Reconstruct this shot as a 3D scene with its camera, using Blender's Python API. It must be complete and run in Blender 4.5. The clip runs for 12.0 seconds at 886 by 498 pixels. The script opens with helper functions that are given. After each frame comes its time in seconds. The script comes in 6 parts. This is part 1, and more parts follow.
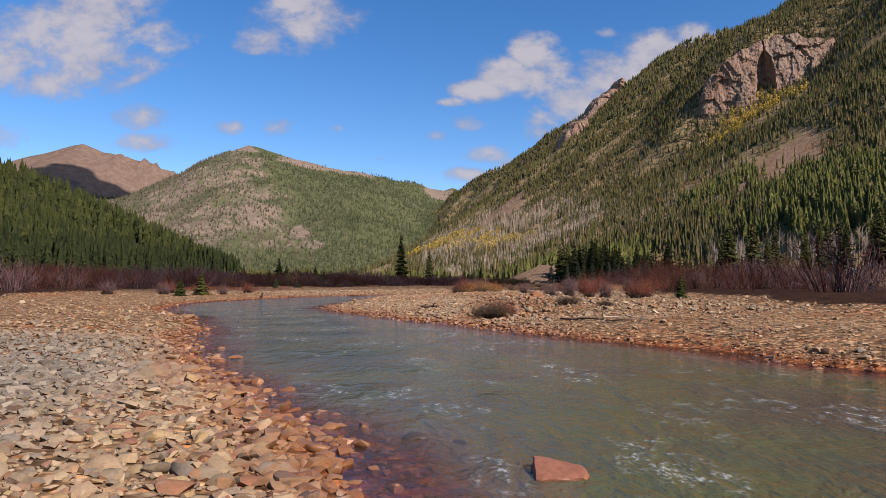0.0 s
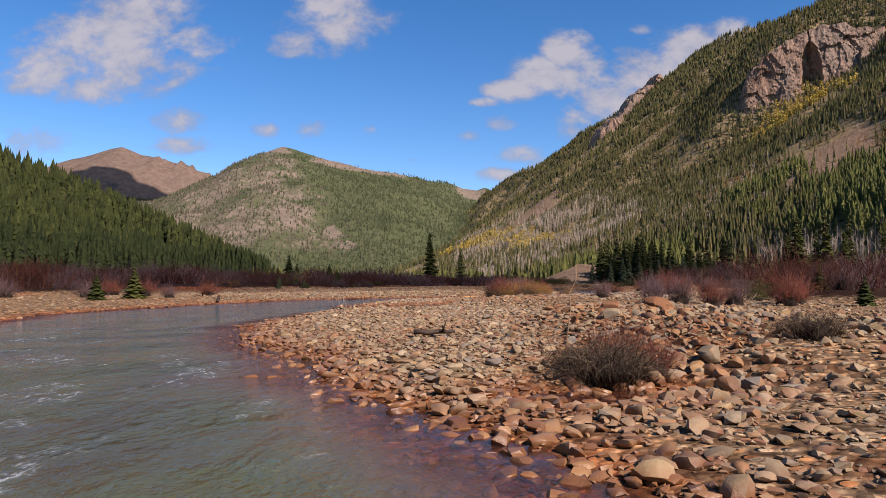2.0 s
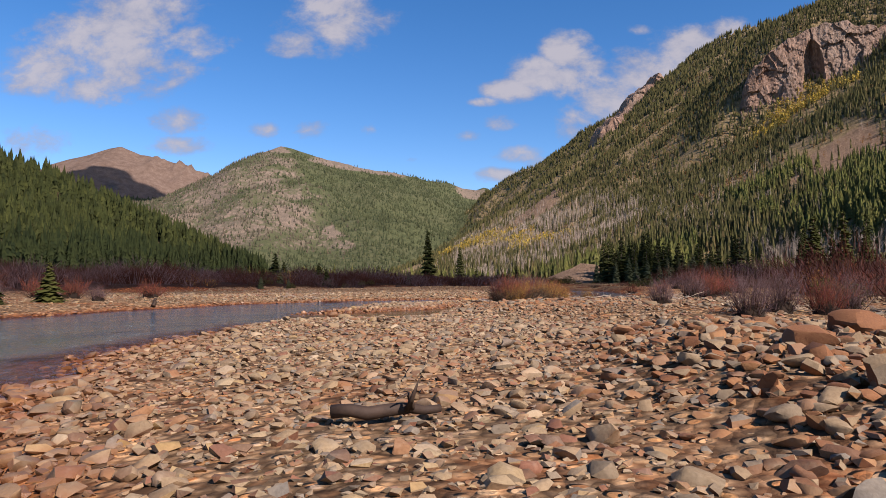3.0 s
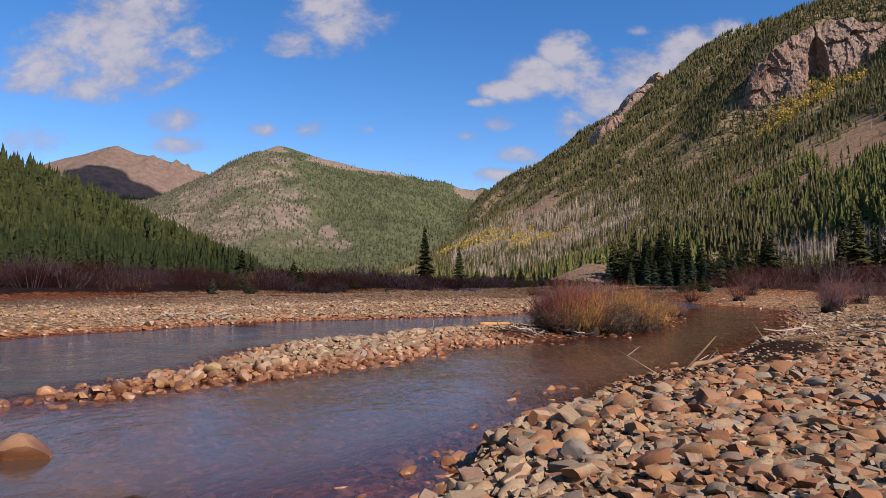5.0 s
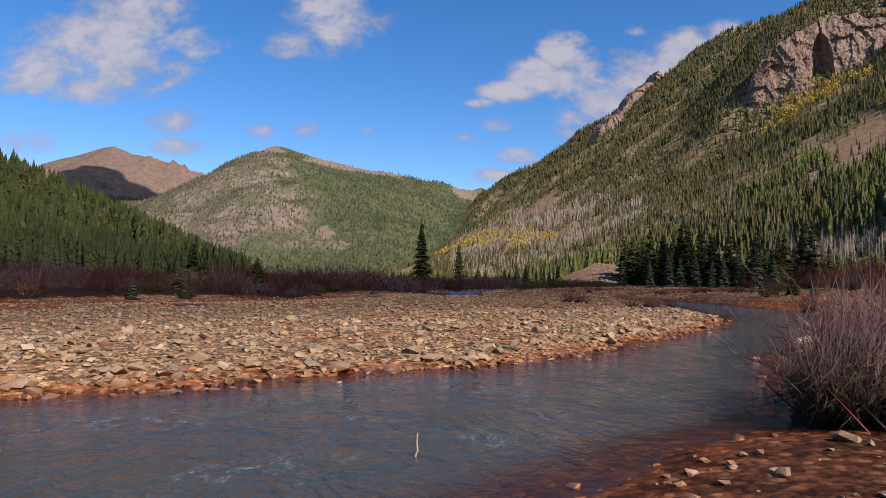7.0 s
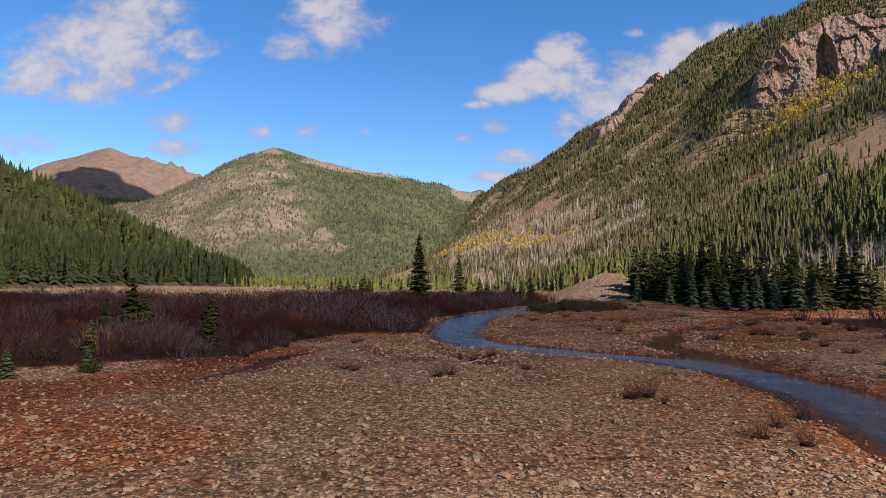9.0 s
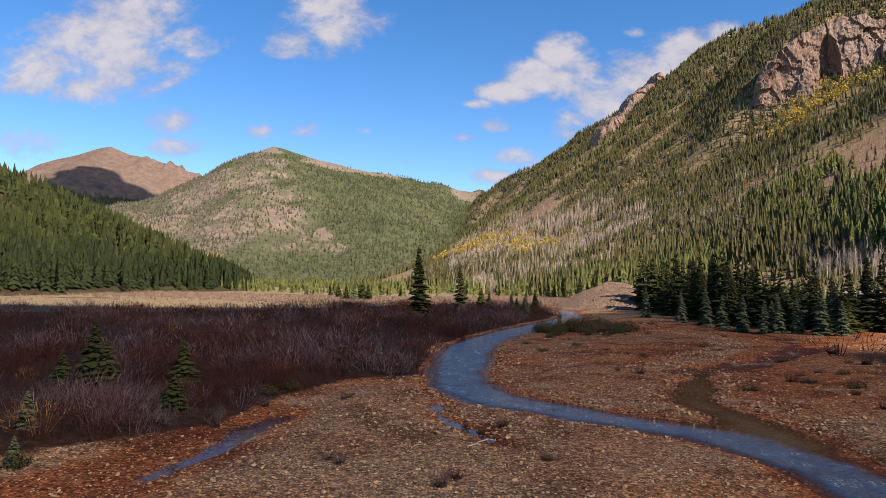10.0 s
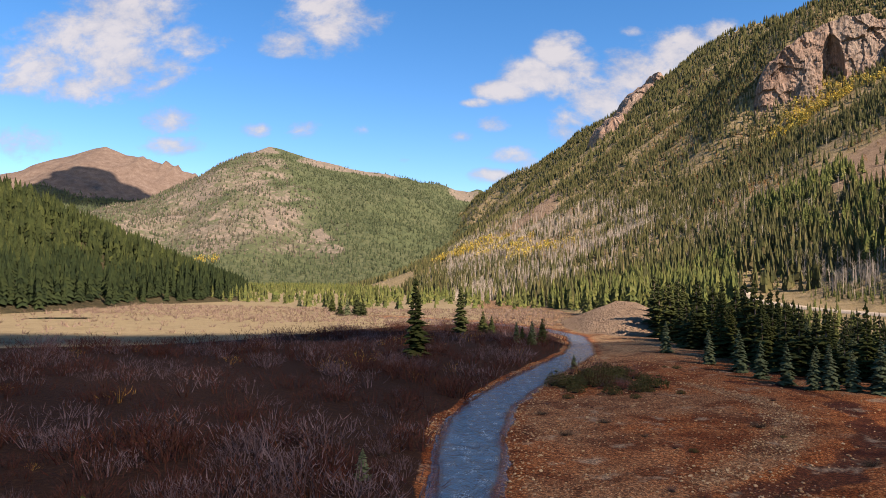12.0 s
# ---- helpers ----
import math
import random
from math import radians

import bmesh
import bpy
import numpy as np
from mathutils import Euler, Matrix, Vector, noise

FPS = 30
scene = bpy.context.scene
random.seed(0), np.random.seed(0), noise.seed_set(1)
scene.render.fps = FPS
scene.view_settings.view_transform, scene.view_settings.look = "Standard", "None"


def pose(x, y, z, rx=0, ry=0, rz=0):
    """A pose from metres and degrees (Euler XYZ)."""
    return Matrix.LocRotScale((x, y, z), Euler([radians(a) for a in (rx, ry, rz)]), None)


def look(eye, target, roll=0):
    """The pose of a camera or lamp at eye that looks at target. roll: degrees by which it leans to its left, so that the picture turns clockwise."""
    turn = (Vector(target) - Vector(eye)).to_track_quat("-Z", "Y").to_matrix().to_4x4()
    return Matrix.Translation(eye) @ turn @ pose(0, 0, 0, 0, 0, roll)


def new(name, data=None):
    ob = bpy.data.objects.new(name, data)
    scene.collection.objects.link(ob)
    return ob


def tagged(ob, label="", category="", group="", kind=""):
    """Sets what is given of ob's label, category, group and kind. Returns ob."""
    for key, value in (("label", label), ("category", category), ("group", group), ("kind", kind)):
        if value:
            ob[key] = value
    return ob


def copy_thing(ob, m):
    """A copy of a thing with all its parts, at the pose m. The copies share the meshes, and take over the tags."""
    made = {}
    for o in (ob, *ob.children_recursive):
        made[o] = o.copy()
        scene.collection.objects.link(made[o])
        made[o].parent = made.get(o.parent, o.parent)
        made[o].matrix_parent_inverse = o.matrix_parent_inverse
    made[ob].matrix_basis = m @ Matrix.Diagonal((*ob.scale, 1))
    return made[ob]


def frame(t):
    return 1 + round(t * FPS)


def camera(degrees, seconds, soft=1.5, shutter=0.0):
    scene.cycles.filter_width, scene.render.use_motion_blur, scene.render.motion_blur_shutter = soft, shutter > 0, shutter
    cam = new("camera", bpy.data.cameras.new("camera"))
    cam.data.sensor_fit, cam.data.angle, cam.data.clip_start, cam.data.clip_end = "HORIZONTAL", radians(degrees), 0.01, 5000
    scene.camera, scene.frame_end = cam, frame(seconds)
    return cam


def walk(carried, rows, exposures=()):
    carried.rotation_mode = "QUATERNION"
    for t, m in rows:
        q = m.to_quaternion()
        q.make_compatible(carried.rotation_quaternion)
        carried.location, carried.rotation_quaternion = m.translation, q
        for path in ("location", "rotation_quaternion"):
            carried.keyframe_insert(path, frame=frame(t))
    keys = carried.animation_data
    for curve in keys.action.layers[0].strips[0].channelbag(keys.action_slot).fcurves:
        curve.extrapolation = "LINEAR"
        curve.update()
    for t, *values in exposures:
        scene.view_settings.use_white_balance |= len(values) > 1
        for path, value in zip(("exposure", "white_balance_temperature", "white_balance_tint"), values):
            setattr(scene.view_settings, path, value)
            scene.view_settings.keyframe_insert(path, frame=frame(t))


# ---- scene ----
cam = camera(66.3, 12.0, soft=0.9)

PATH = [
    (0, (1.171, 0.579, 1.3), (1.231, 2.576, 1.396), 0.0),
    (0.5, (1.435, 4.992, 1.253), (1.439, 6.99, 1.348), 0.0),
    (1, (1.657, 9.506, 1.172), (1.64, 11.504, 1.268), 0.0),
    (1.5, (1.812, 13.772, 1.094), (1.777, 15.769, 1.191), 0.1),
    (2, (1.937, 18.394, 1.172), (1.901, 20.391, 1.269), 0.0),
    (2.5, (2.012, 22.748, 1.123), (1.977, 24.745, 1.22), 0.0),
    (3, (2.033, 27.119, 1.141), (1.999, 29.116, 1.238), 0.0),
    (3.2, (2.021, 28.88, 1.208), (1.988, 30.878, 1.301), 0.0),
    (4.8, (1.645, 43.993, 1.523), (1.613, 45.991, 1.616), 0.2),
    (5, (1.604, 45.826, 1.453), (1.576, 47.824, 1.551), 0.1),
    (5.5, (1.534, 50.478, 1.343), (1.507, 52.475, 1.442), 0.0),
    (6, (1.459, 55.132, 1.307), (1.432, 57.13, 1.406), 0.0),
    (6.5, (1.358, 59.79, 1.367), (1.333, 61.787, 1.467), 0.0),
    (7, (1.223, 64.482, 1.497), (1.2, 66.479, 1.597), 0.0),
    (8.8, (0.875, 78.564, 4.633), (0.855, 80.561, 4.739), 0.2),
    (9, (0.849, 79.936, 5.408), (0.83, 81.933, 5.512), 0.0),
    (9.5, (0.738, 83.39, 7.278), (0.718, 85.387, 7.38), 0.1),
    (10, (0.582, 87.092, 9.167), (0.563, 89.09, 9.269), 0.1),
    (10.5, (0.438, 90.893, 11.106), (0.421, 92.89, 11.207), 0.1),
    (11, (0.171, 94.931, 12.972), (0.157, 96.929, 13.072), 0.1),
    (11.5, (0.128, 98.972, 14.892), (0.114, 100.969, 14.99), 0.1),
    (12, (0.048, 102.91, 16.874), (0.036, 104.908, 16.973), 0.0),
]
EXPOSURES = [(0.0, 0.77, 6700, 23), (5.0, 0.74, 6500, 24), (7.0, 0.75, 6450, 22), (9.0, 0.97, 6700, 21), (10.5, 1.14, 6950, 20), (12.0, 1.26, 7100, 19)]
walk(cam, [(t, look(eye, target, roll)) for t, eye, target, roll in PATH], EXPOSURES)

# ---------------------------------------------------------------- light
SUN_AZ, SUN_EL = radians(137.0), radians(40.0)      # compass bearing from +y, clockwise
to_sun = Vector((math.sin(SUN_AZ) * math.cos(SUN_EL), math.cos(SUN_AZ) * math.cos(SUN_EL), math.sin(SUN_EL)))
sun = new("sun", bpy.data.lights.new("sun", "SUN"))
sun.data.energy, sun.data.angle, sun.data.color = 5.0, radians(0.53), (1.0, 0.93, 0.82)
sun.rotation_mode = "QUATERNION"
sun.rotation_quaternion = to_sun.to_track_quat("Z", "Y")

WORLD = bpy.data.worlds.new("sky")
scene.world = WORLD
WORLD.use_nodes = True


class Nodes:
    """A short way to write node graphs."""

    def __init__(self, tree):
        self.tree, self.n, self.l = tree, tree.nodes, tree.links
        self.n.clear()

    def add(self, kind, inputs=None, **attrs):
        node = self.n.new(kind)
        for k, v in attrs.items():
            setattr(node, k, v)
        for k, v in (inputs or {}).items():
            self.put(node.inputs[k], v)
        return node

    def put(self, socket, v):
        if isinstance(v, bpy.types.NodeSocket):
            self.l.new(v, socket)
        else:
            socket.default_value = v

    def math(self, op, a, b=0.0, c=0.0, clamp=False):
        node = self.n.new("ShaderNodeMath")
        node.operation, node.use_clamp = op, clamp
        for socket, v in zip(node.inputs, (a, b, c)):
            self.put(socket, v)
        return node.outputs[0]

    def noise(self, vec, scale, detail=3.0, rough=0.55, dist=0.0):
        node = self.add("ShaderNodeTexNoise", {"Vector": vec, "Scale": scale, "Detail": detail, "Roughness": rough, "Distortion": dist})
        return node.outputs["Fac"]

    def span(self, v, a, b, lo=0.0, hi=1.0, smooth=True):
        node = self.add("ShaderNodeMapRange", {"Value": v, "From Min": a, "From Max": b, "To Min": lo, "To Max": hi})
        node.interpolation_type = "SMOOTHSTEP" if smooth else "LINEAR"
        return node.outputs[0]

    def mix(self, fac, a, b, mode="MIX"):
        node = self.n.new("ShaderNodeMix")
        node.data_type, node.blend_type = "RGBA", mode
        self.put(node.inputs[0], fac)
        for socket, v in ((node.inputs[6], a), (node.inputs[7], b)):
            self.put(socket, (*v, 1.0) if isinstance(v, tuple) and len(v) == 3 else v)
        return node.outputs[2]

    def ramp(self, fac, cols, constant=False):
        node = self.n.new("ShaderNodeValToRGB")
        el = node.color_ramp.elements
        node.color_ramp.interpolation = "CONSTANT" if constant else "LINEAR"
        while len(el) < len(cols):
            el.new(0.5)
        for i, (e, c) in enumerate(zip(el, cols)):
            if len(c) == 4:
                e.position, e.color = c[0], (*c[1:], 1.0)
            else:
                e.position, e.color = i / (len(cols) if constant else max(1, len(cols) - 1)), (*c, 1.0)
        self.put(node.inputs[0], fac)
        return node.outputs[0]


def build_sky():
    g = Nodes(WORLD.node_tree)
    sky = g.add("ShaderNodeTexSky", sky_type="NISHITA", sun_disc=False, sun_elevation=SUN_EL, sun_rotation=SUN_AZ,
                altitude=1500.0, air_density=1.0, dust_density=0.35, ozone_density=2.2)
    way = g.add("ShaderNodeTexCoord").outputs["Generated"]
    xyz = g.add("ShaderNodeSeparateXYZ", {"Vector": way}).outputs
    ahead = g.math("MAXIMUM", g.math("ABSOLUTE", xyz[1]), 0.05)
    u, v = g.math("DIVIDE", xyz[0], ahead), g.math("DIVIDE", xyz[2], ahead)
    flat = g.add("ShaderNodeCombineXYZ", {"X": u, "Y": g.math("MULTIPLY", v, 1.5), "Z": xyz[1]}).outputs[0]
    # fair-weather clouds: middle (along, up), half sizes, thickness
    clouds = [(-0.52, 0.345, 0.15, 0.08, 0.98), (-0.47, 0.40, 0.12, 0.055, 0.95), (-0.40, 0.365, 0.07, 0.04, 0.9), (-0.61, 0.325, 0.085, 0.045, 1.05), (-0.55, 0.285, 0.07, 0.03, 0.9),
              (-0.18, 0.395, 0.09, 0.055, 0.95), (-0.23, 0.36, 0.06, 0.026, 0.8), (-0.14, 0.35, 0.035, 0.022, 0.6), (-0.36, 0.36, 0.045, 0.03, 0.7), (-0.62, 0.385, 0.05, 0.02, 0.6), (0.045, 0.268, 0.028, 0.009, 0.85), (0.085, 0.285, 0.045, 0.020, 1.08), (0.125, 0.31, 0.05, 0.032, 1.08),
              (0.165, 0.345, 0.04, 0.036, 1.08), (0.20, 0.325, 0.035, 0.028, 1.08), (0.16, 0.30, 0.06, 0.028, 1.08), (0.205, 0.295, 0.03, 0.018, 0.9), (0.415, 0.375, 0.05, 0.022, 0.85), (0.35, 0.345, 0.06, 0.036, 1.08),
              (0.29, 0.315, 0.07, 0.045, 1.08), (0.23, 0.275, 0.06, 0.045, 1.08), (0.18, 0.235, 0.045, 0.035, 0.85), (0.095, 0.19, 0.04, 0.015, 0.9), (0.07, 0.158, 0.05, 0.012, 0.85), (0.12, 0.175, 0.025, 0.02, 0.58),
              (0.065, 0.235, 0.03, 0.015, 0.8), (0.02, 0.217, 0.026, 0.013, 0.7), (0.275, 0.375, 0.03, 0.012, 0.5), (-0.63, 0.215, 0.06, 0.034, 0.75), (-0.415, 0.243, 0.05, 0.026, 0.68), (-0.40, 0.203, 0.075, 0.02, 0.58),
              (-0.285, 0.228, 0.034, 0.017, 0.52), (-0.22, 0.226, 0.042, 0.018, 0.6), (-0.13, 0.226, 0.022, 0.016, 0.5), (-0.06, 0.181, 0.018, 0.007, 0.4)]
    best = None
    for cu, cv, ru, rv, k in clouds:
        du, dv = g.math("MULTIPLY", g.math("SUBTRACT", u, cu), 1 / ru), g.math("MULTIPLY", g.math("SUBTRACT", v, cv), 1 / rv)
        r2 = g.math("ADD", g.math("MULTIPLY", du, du), g.math("MULTIPLY", dv, dv))
        blob = g.math("SUBTRACT", k, g.math("MULTIPLY", r2, 0.75))
        best = blob if best is None else g.math("SMOOTH_MAX", best, blob, 0.12)
    puff = g.noise(flat, 13.0, 9.0, 0.62, 0.25)
    wisp = g.noise(flat, 34.0, 5.0, 0.65)
    body = g.math("ADD", best, g.math("MULTIPLY", g.math("SUBTRACT", puff, 0.5), 2.5))
    body = g.math("ADD", body, g.math("MULTIPLY", g.math("SUBTRACT", wisp, 0.5), 0.9))
    small = g.span(g.noise(flat, 5.0, 6.0, 0.6), 0.70, 0.86, 0.0, 0.35)
    cover = g.math("MAXIMUM", g.span(body, 0.1, 1.05), small)
    lit = g.math("ADD", g.span(body, 0.0, 1.5), g.math("MULTIPLY", g.math("SUBTRACT", g.noise(flat, 14.0, 6.0, 0.6), 0.5), 1.1))
    tone = g.ramp(lit, [(0.0, 0.50, 0.57, 0.74), (0.45, 0.70, 0.755, 0.87), (0.9, 0.95, 0.96, 0.98)])
    deep = g.add("ShaderNodeHueSaturation", {"Color": sky.outputs[0], "Saturation": 1.33})
    clear = g.add("ShaderNodeBackground", {"Color": deep.outputs[0], "Strength": 0.092})
    cloud = g.add("ShaderNodeBackground", {"Color": tone, "Strength": 0.335})
    both = g.add("ShaderNodeMixShader", {0: g.math("MULTIPLY", cover, 0.88), 1: clear.outputs[0], 2: cloud.outputs[0]})
    out = g.add("ShaderNodeOutputWorld")
    g.l.new(both.outputs[0], out.inputs["Surface"])


build_sky()

# ---------------------------------------------------------------- materials


def material(name):
    m = bpy.data.materials.new(name)
    m.use_nodes = True
    return m, Nodes(m.node_tree)


def finish(g, colour, rough=0.9, height=None, strength=0.4, distance=0.02, spec=0.3, **more):
    bsdf = g.add("ShaderNodeBsdfPrincipled", {"Roughness": rough, "Specular IOR Level": spec, **more})
    g.put(bsdf.inputs["Base Color"], (*colour, 1.0) if isinstance(colour, tuple) else colour)
    if height is not None:
        bump = g.add("ShaderNodeBump", {"Height": height, "Strength": strength, "Distance": distance})
        g.l.new(bump.outputs[0], bsdf.inputs["Normal"])
    out = g.add("ShaderNodeOutputMaterial")
    g.l.new(bsdf.outputs[0], out.inputs[0])
    return bsdf, out


def simple(name, cols, scale, rough=0.9, bump=0.4, distance=0.02, spec=0.25, pick="island", amount=0.5, **more):
    """Colours picked piece by piece (or thing by thing), broken up by grain at two scales."""
    m, g = material(name)
    where = g.add("ShaderNodeTexCoord").outputs["Object"]
    if pick == "island":
        r = g.add("ShaderNodeNewGeometry").outputs["Random Per Island"]
    elif pick == "object":
        r = g.add("ShaderNodeObjectInfo").outputs["Random"]
    else:
        r = g.noise(where, scale * 0.13, 3.0)
        r = g.span(r, 0.3, 0.7, smooth=False)
    col = g.ramp(r, cols)
    fine = g.noise(where, scale, 5.0, 0.62)
    broad = g.noise(where, scale * 0.21, 3.0, 0.55)
    col = g.mix(g.span(fine, 0.3, 0.7, 0.0, amount), col, g.mix(1.0, col, (0.45, 0.42, 0.40), "MULTIPLY"))
    col = g.mix(g.span(broad, 0.45, 0.75, 0.0, amount * 0.6), col, g.mix(1.0, col, (1.75, 1.65, 1.5), "MULTIPLY"))
    finish(g, col, rough, g.math("ADD", fine, g.math("MULTIPLY", broad, 0.6)), bump, distance, spec, **more)
    return m


WATER_Z = -0.18


def stone_material():
    m, g = material("river_stone")
    geo = g.add("ShaderNodeNewGeometry")
    r = geo.outputs["Random Per Island"]
    r = g.math("FRACT", g.math("ADD", r, g.add("ShaderNodeObjectInfo").outputs["Random"]))
    place = geo.outputs["Position"]
    col = g.ramp(r, [(0.19, 0.130, 0.073), (0.25, 0.178, 0.098), (0.15, 0.116, 0.076), (0.27, 0.185, 0.098), (0.17, 0.146, 0.112), (0.145, 0.074, 0.039),
                     (0.38, 0.293, 0.185), (0.21, 0.137, 0.073), (0.175, 0.071, 0.042), (0.24, 0.123, 0.055), (0.29, 0.220, 0.130), (0.28, 0.183, 0.074)])
    fine = g.noise(place, 38.0, 6.0, 0.65)
    broad = g.noise(place, 7.0, 4.0, 0.6)
    col = g.mix(g.span(fine, 0.35, 0.7, 0.0, 0.5), col, g.mix(1.0, col, (0.55, 0.50, 0.46), "MULTIPLY"))
    col = g.mix(g.span(broad, 0.5, 0.75, 0.0, 0.3), col, (0.33, 0.27, 0.19))
    # iron-red crust low down by the water, and in rusty belts of the bars
    z = g.add("ShaderNodeSeparateXYZ", {"Vector": place}).outputs[2]
    low = g.span(g.math("ADD", z, g.math("MULTIPLY", g.math("SUBTRACT", broad, 0.5), 0.10)), WATER_Z + 0.21, WATER_Z + 0.04)
    belt = g.span(g.noise(place, 0.23, 4.0, 0.6), 0.53, 0.66, 0.0, 0.6)
    off = g.add("ShaderNodeMapping", {"Vector": place, "Location": (-2.15, -4.2, 0.0), "Scale": (0.38, 0.125, 0.0)}).outputs[0]
    heap = g.add("ShaderNodeVectorMath", {0: off}, operation="LENGTH").outputs["Value"]
    off2 = g.add("ShaderNodeMapping", {"Vector": place, "Location": (-1.5, -7.0, 0.0), "Scale": (0.27, 0.135, 0.0)}).outputs[0]
    heap = g.math("MINIMUM", heap, g.add("ShaderNodeVectorMath", {0: off2}, operation="LENGTH").outputs["Value"])
    off3 = g.add("ShaderNodeMapping", {"Vector": place, "Location": (-1.15, -25.6, 0.0), "Scale": (0.32, 0.40, 0.0)}).outputs[0]
    heap = g.math("MINIMUM", heap, g.add("ShaderNodeVectorMath", {0: off3}, operation="LENGTH").outputs["Value"])
    belt = g.math("MAXIMUM", belt, g.span(g.math("ADD", heap, g.math("MULTIPLY", g.math("SUBTRACT", broad, 0.5), 0.8)), 1.2, 0.6, 0.0, 0.92))
    rust = g.ramp(g.math("ADD", g.math("MULTIPLY", fine, 0.5), g.math("MULTIPLY", g.math("FRACT", g.math("MULTIPLY", r, 5.0)), 0.5)), [(0.2, 0.085, 0.028, 0.011), (0.5, 0.18, 0.072, 0.026), (0.8, 0.26, 0.135, 0.055)])
    along_y = g.add("ShaderNodeSeparateXYZ", {"Vector": place}).outputs[1]
    ochre = g.ramp(g.math("FRACT", g.math("MULTIPLY", r, 7.0)), [(0.23, 0.112, 0.046), (0.38, 0.232, 0.105), (0.30, 0.155, 0.064), (0.44, 0.30, 0.155), (0.18, 0.074, 0.031)])
    col = g.mix(g.span(along_y, 78.0, 120.0, 0.0, 0.85), col, ochre)
    col = g.mix(g.math("MAXIMUM", g.math("MULTIPLY", low, 0.9), g.math("MULTIPLY", belt, g.span(r, 0.35, 0.6))), col, rust)
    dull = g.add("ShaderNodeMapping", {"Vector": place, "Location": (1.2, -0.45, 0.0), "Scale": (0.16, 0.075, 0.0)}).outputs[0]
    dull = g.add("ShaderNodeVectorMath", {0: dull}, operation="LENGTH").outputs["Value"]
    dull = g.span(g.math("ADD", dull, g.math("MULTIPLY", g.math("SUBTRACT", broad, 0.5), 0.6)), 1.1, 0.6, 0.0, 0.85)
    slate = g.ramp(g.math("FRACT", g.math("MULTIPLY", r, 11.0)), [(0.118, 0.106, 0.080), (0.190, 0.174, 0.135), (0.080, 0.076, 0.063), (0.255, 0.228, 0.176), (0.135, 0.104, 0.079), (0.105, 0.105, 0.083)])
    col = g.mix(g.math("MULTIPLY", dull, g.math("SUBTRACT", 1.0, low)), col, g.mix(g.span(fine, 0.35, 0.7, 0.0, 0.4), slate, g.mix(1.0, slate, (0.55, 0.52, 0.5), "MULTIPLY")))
    rough = g.math("SUBTRACT", 0.86, g.math("MULTIPLY", low, 0.5))
    finish(g, col, rough, g.math("ADD", fine, g.math("MULTIPLY", broad, 0.8)), 0.55, 0.012, 0.35)
    return m


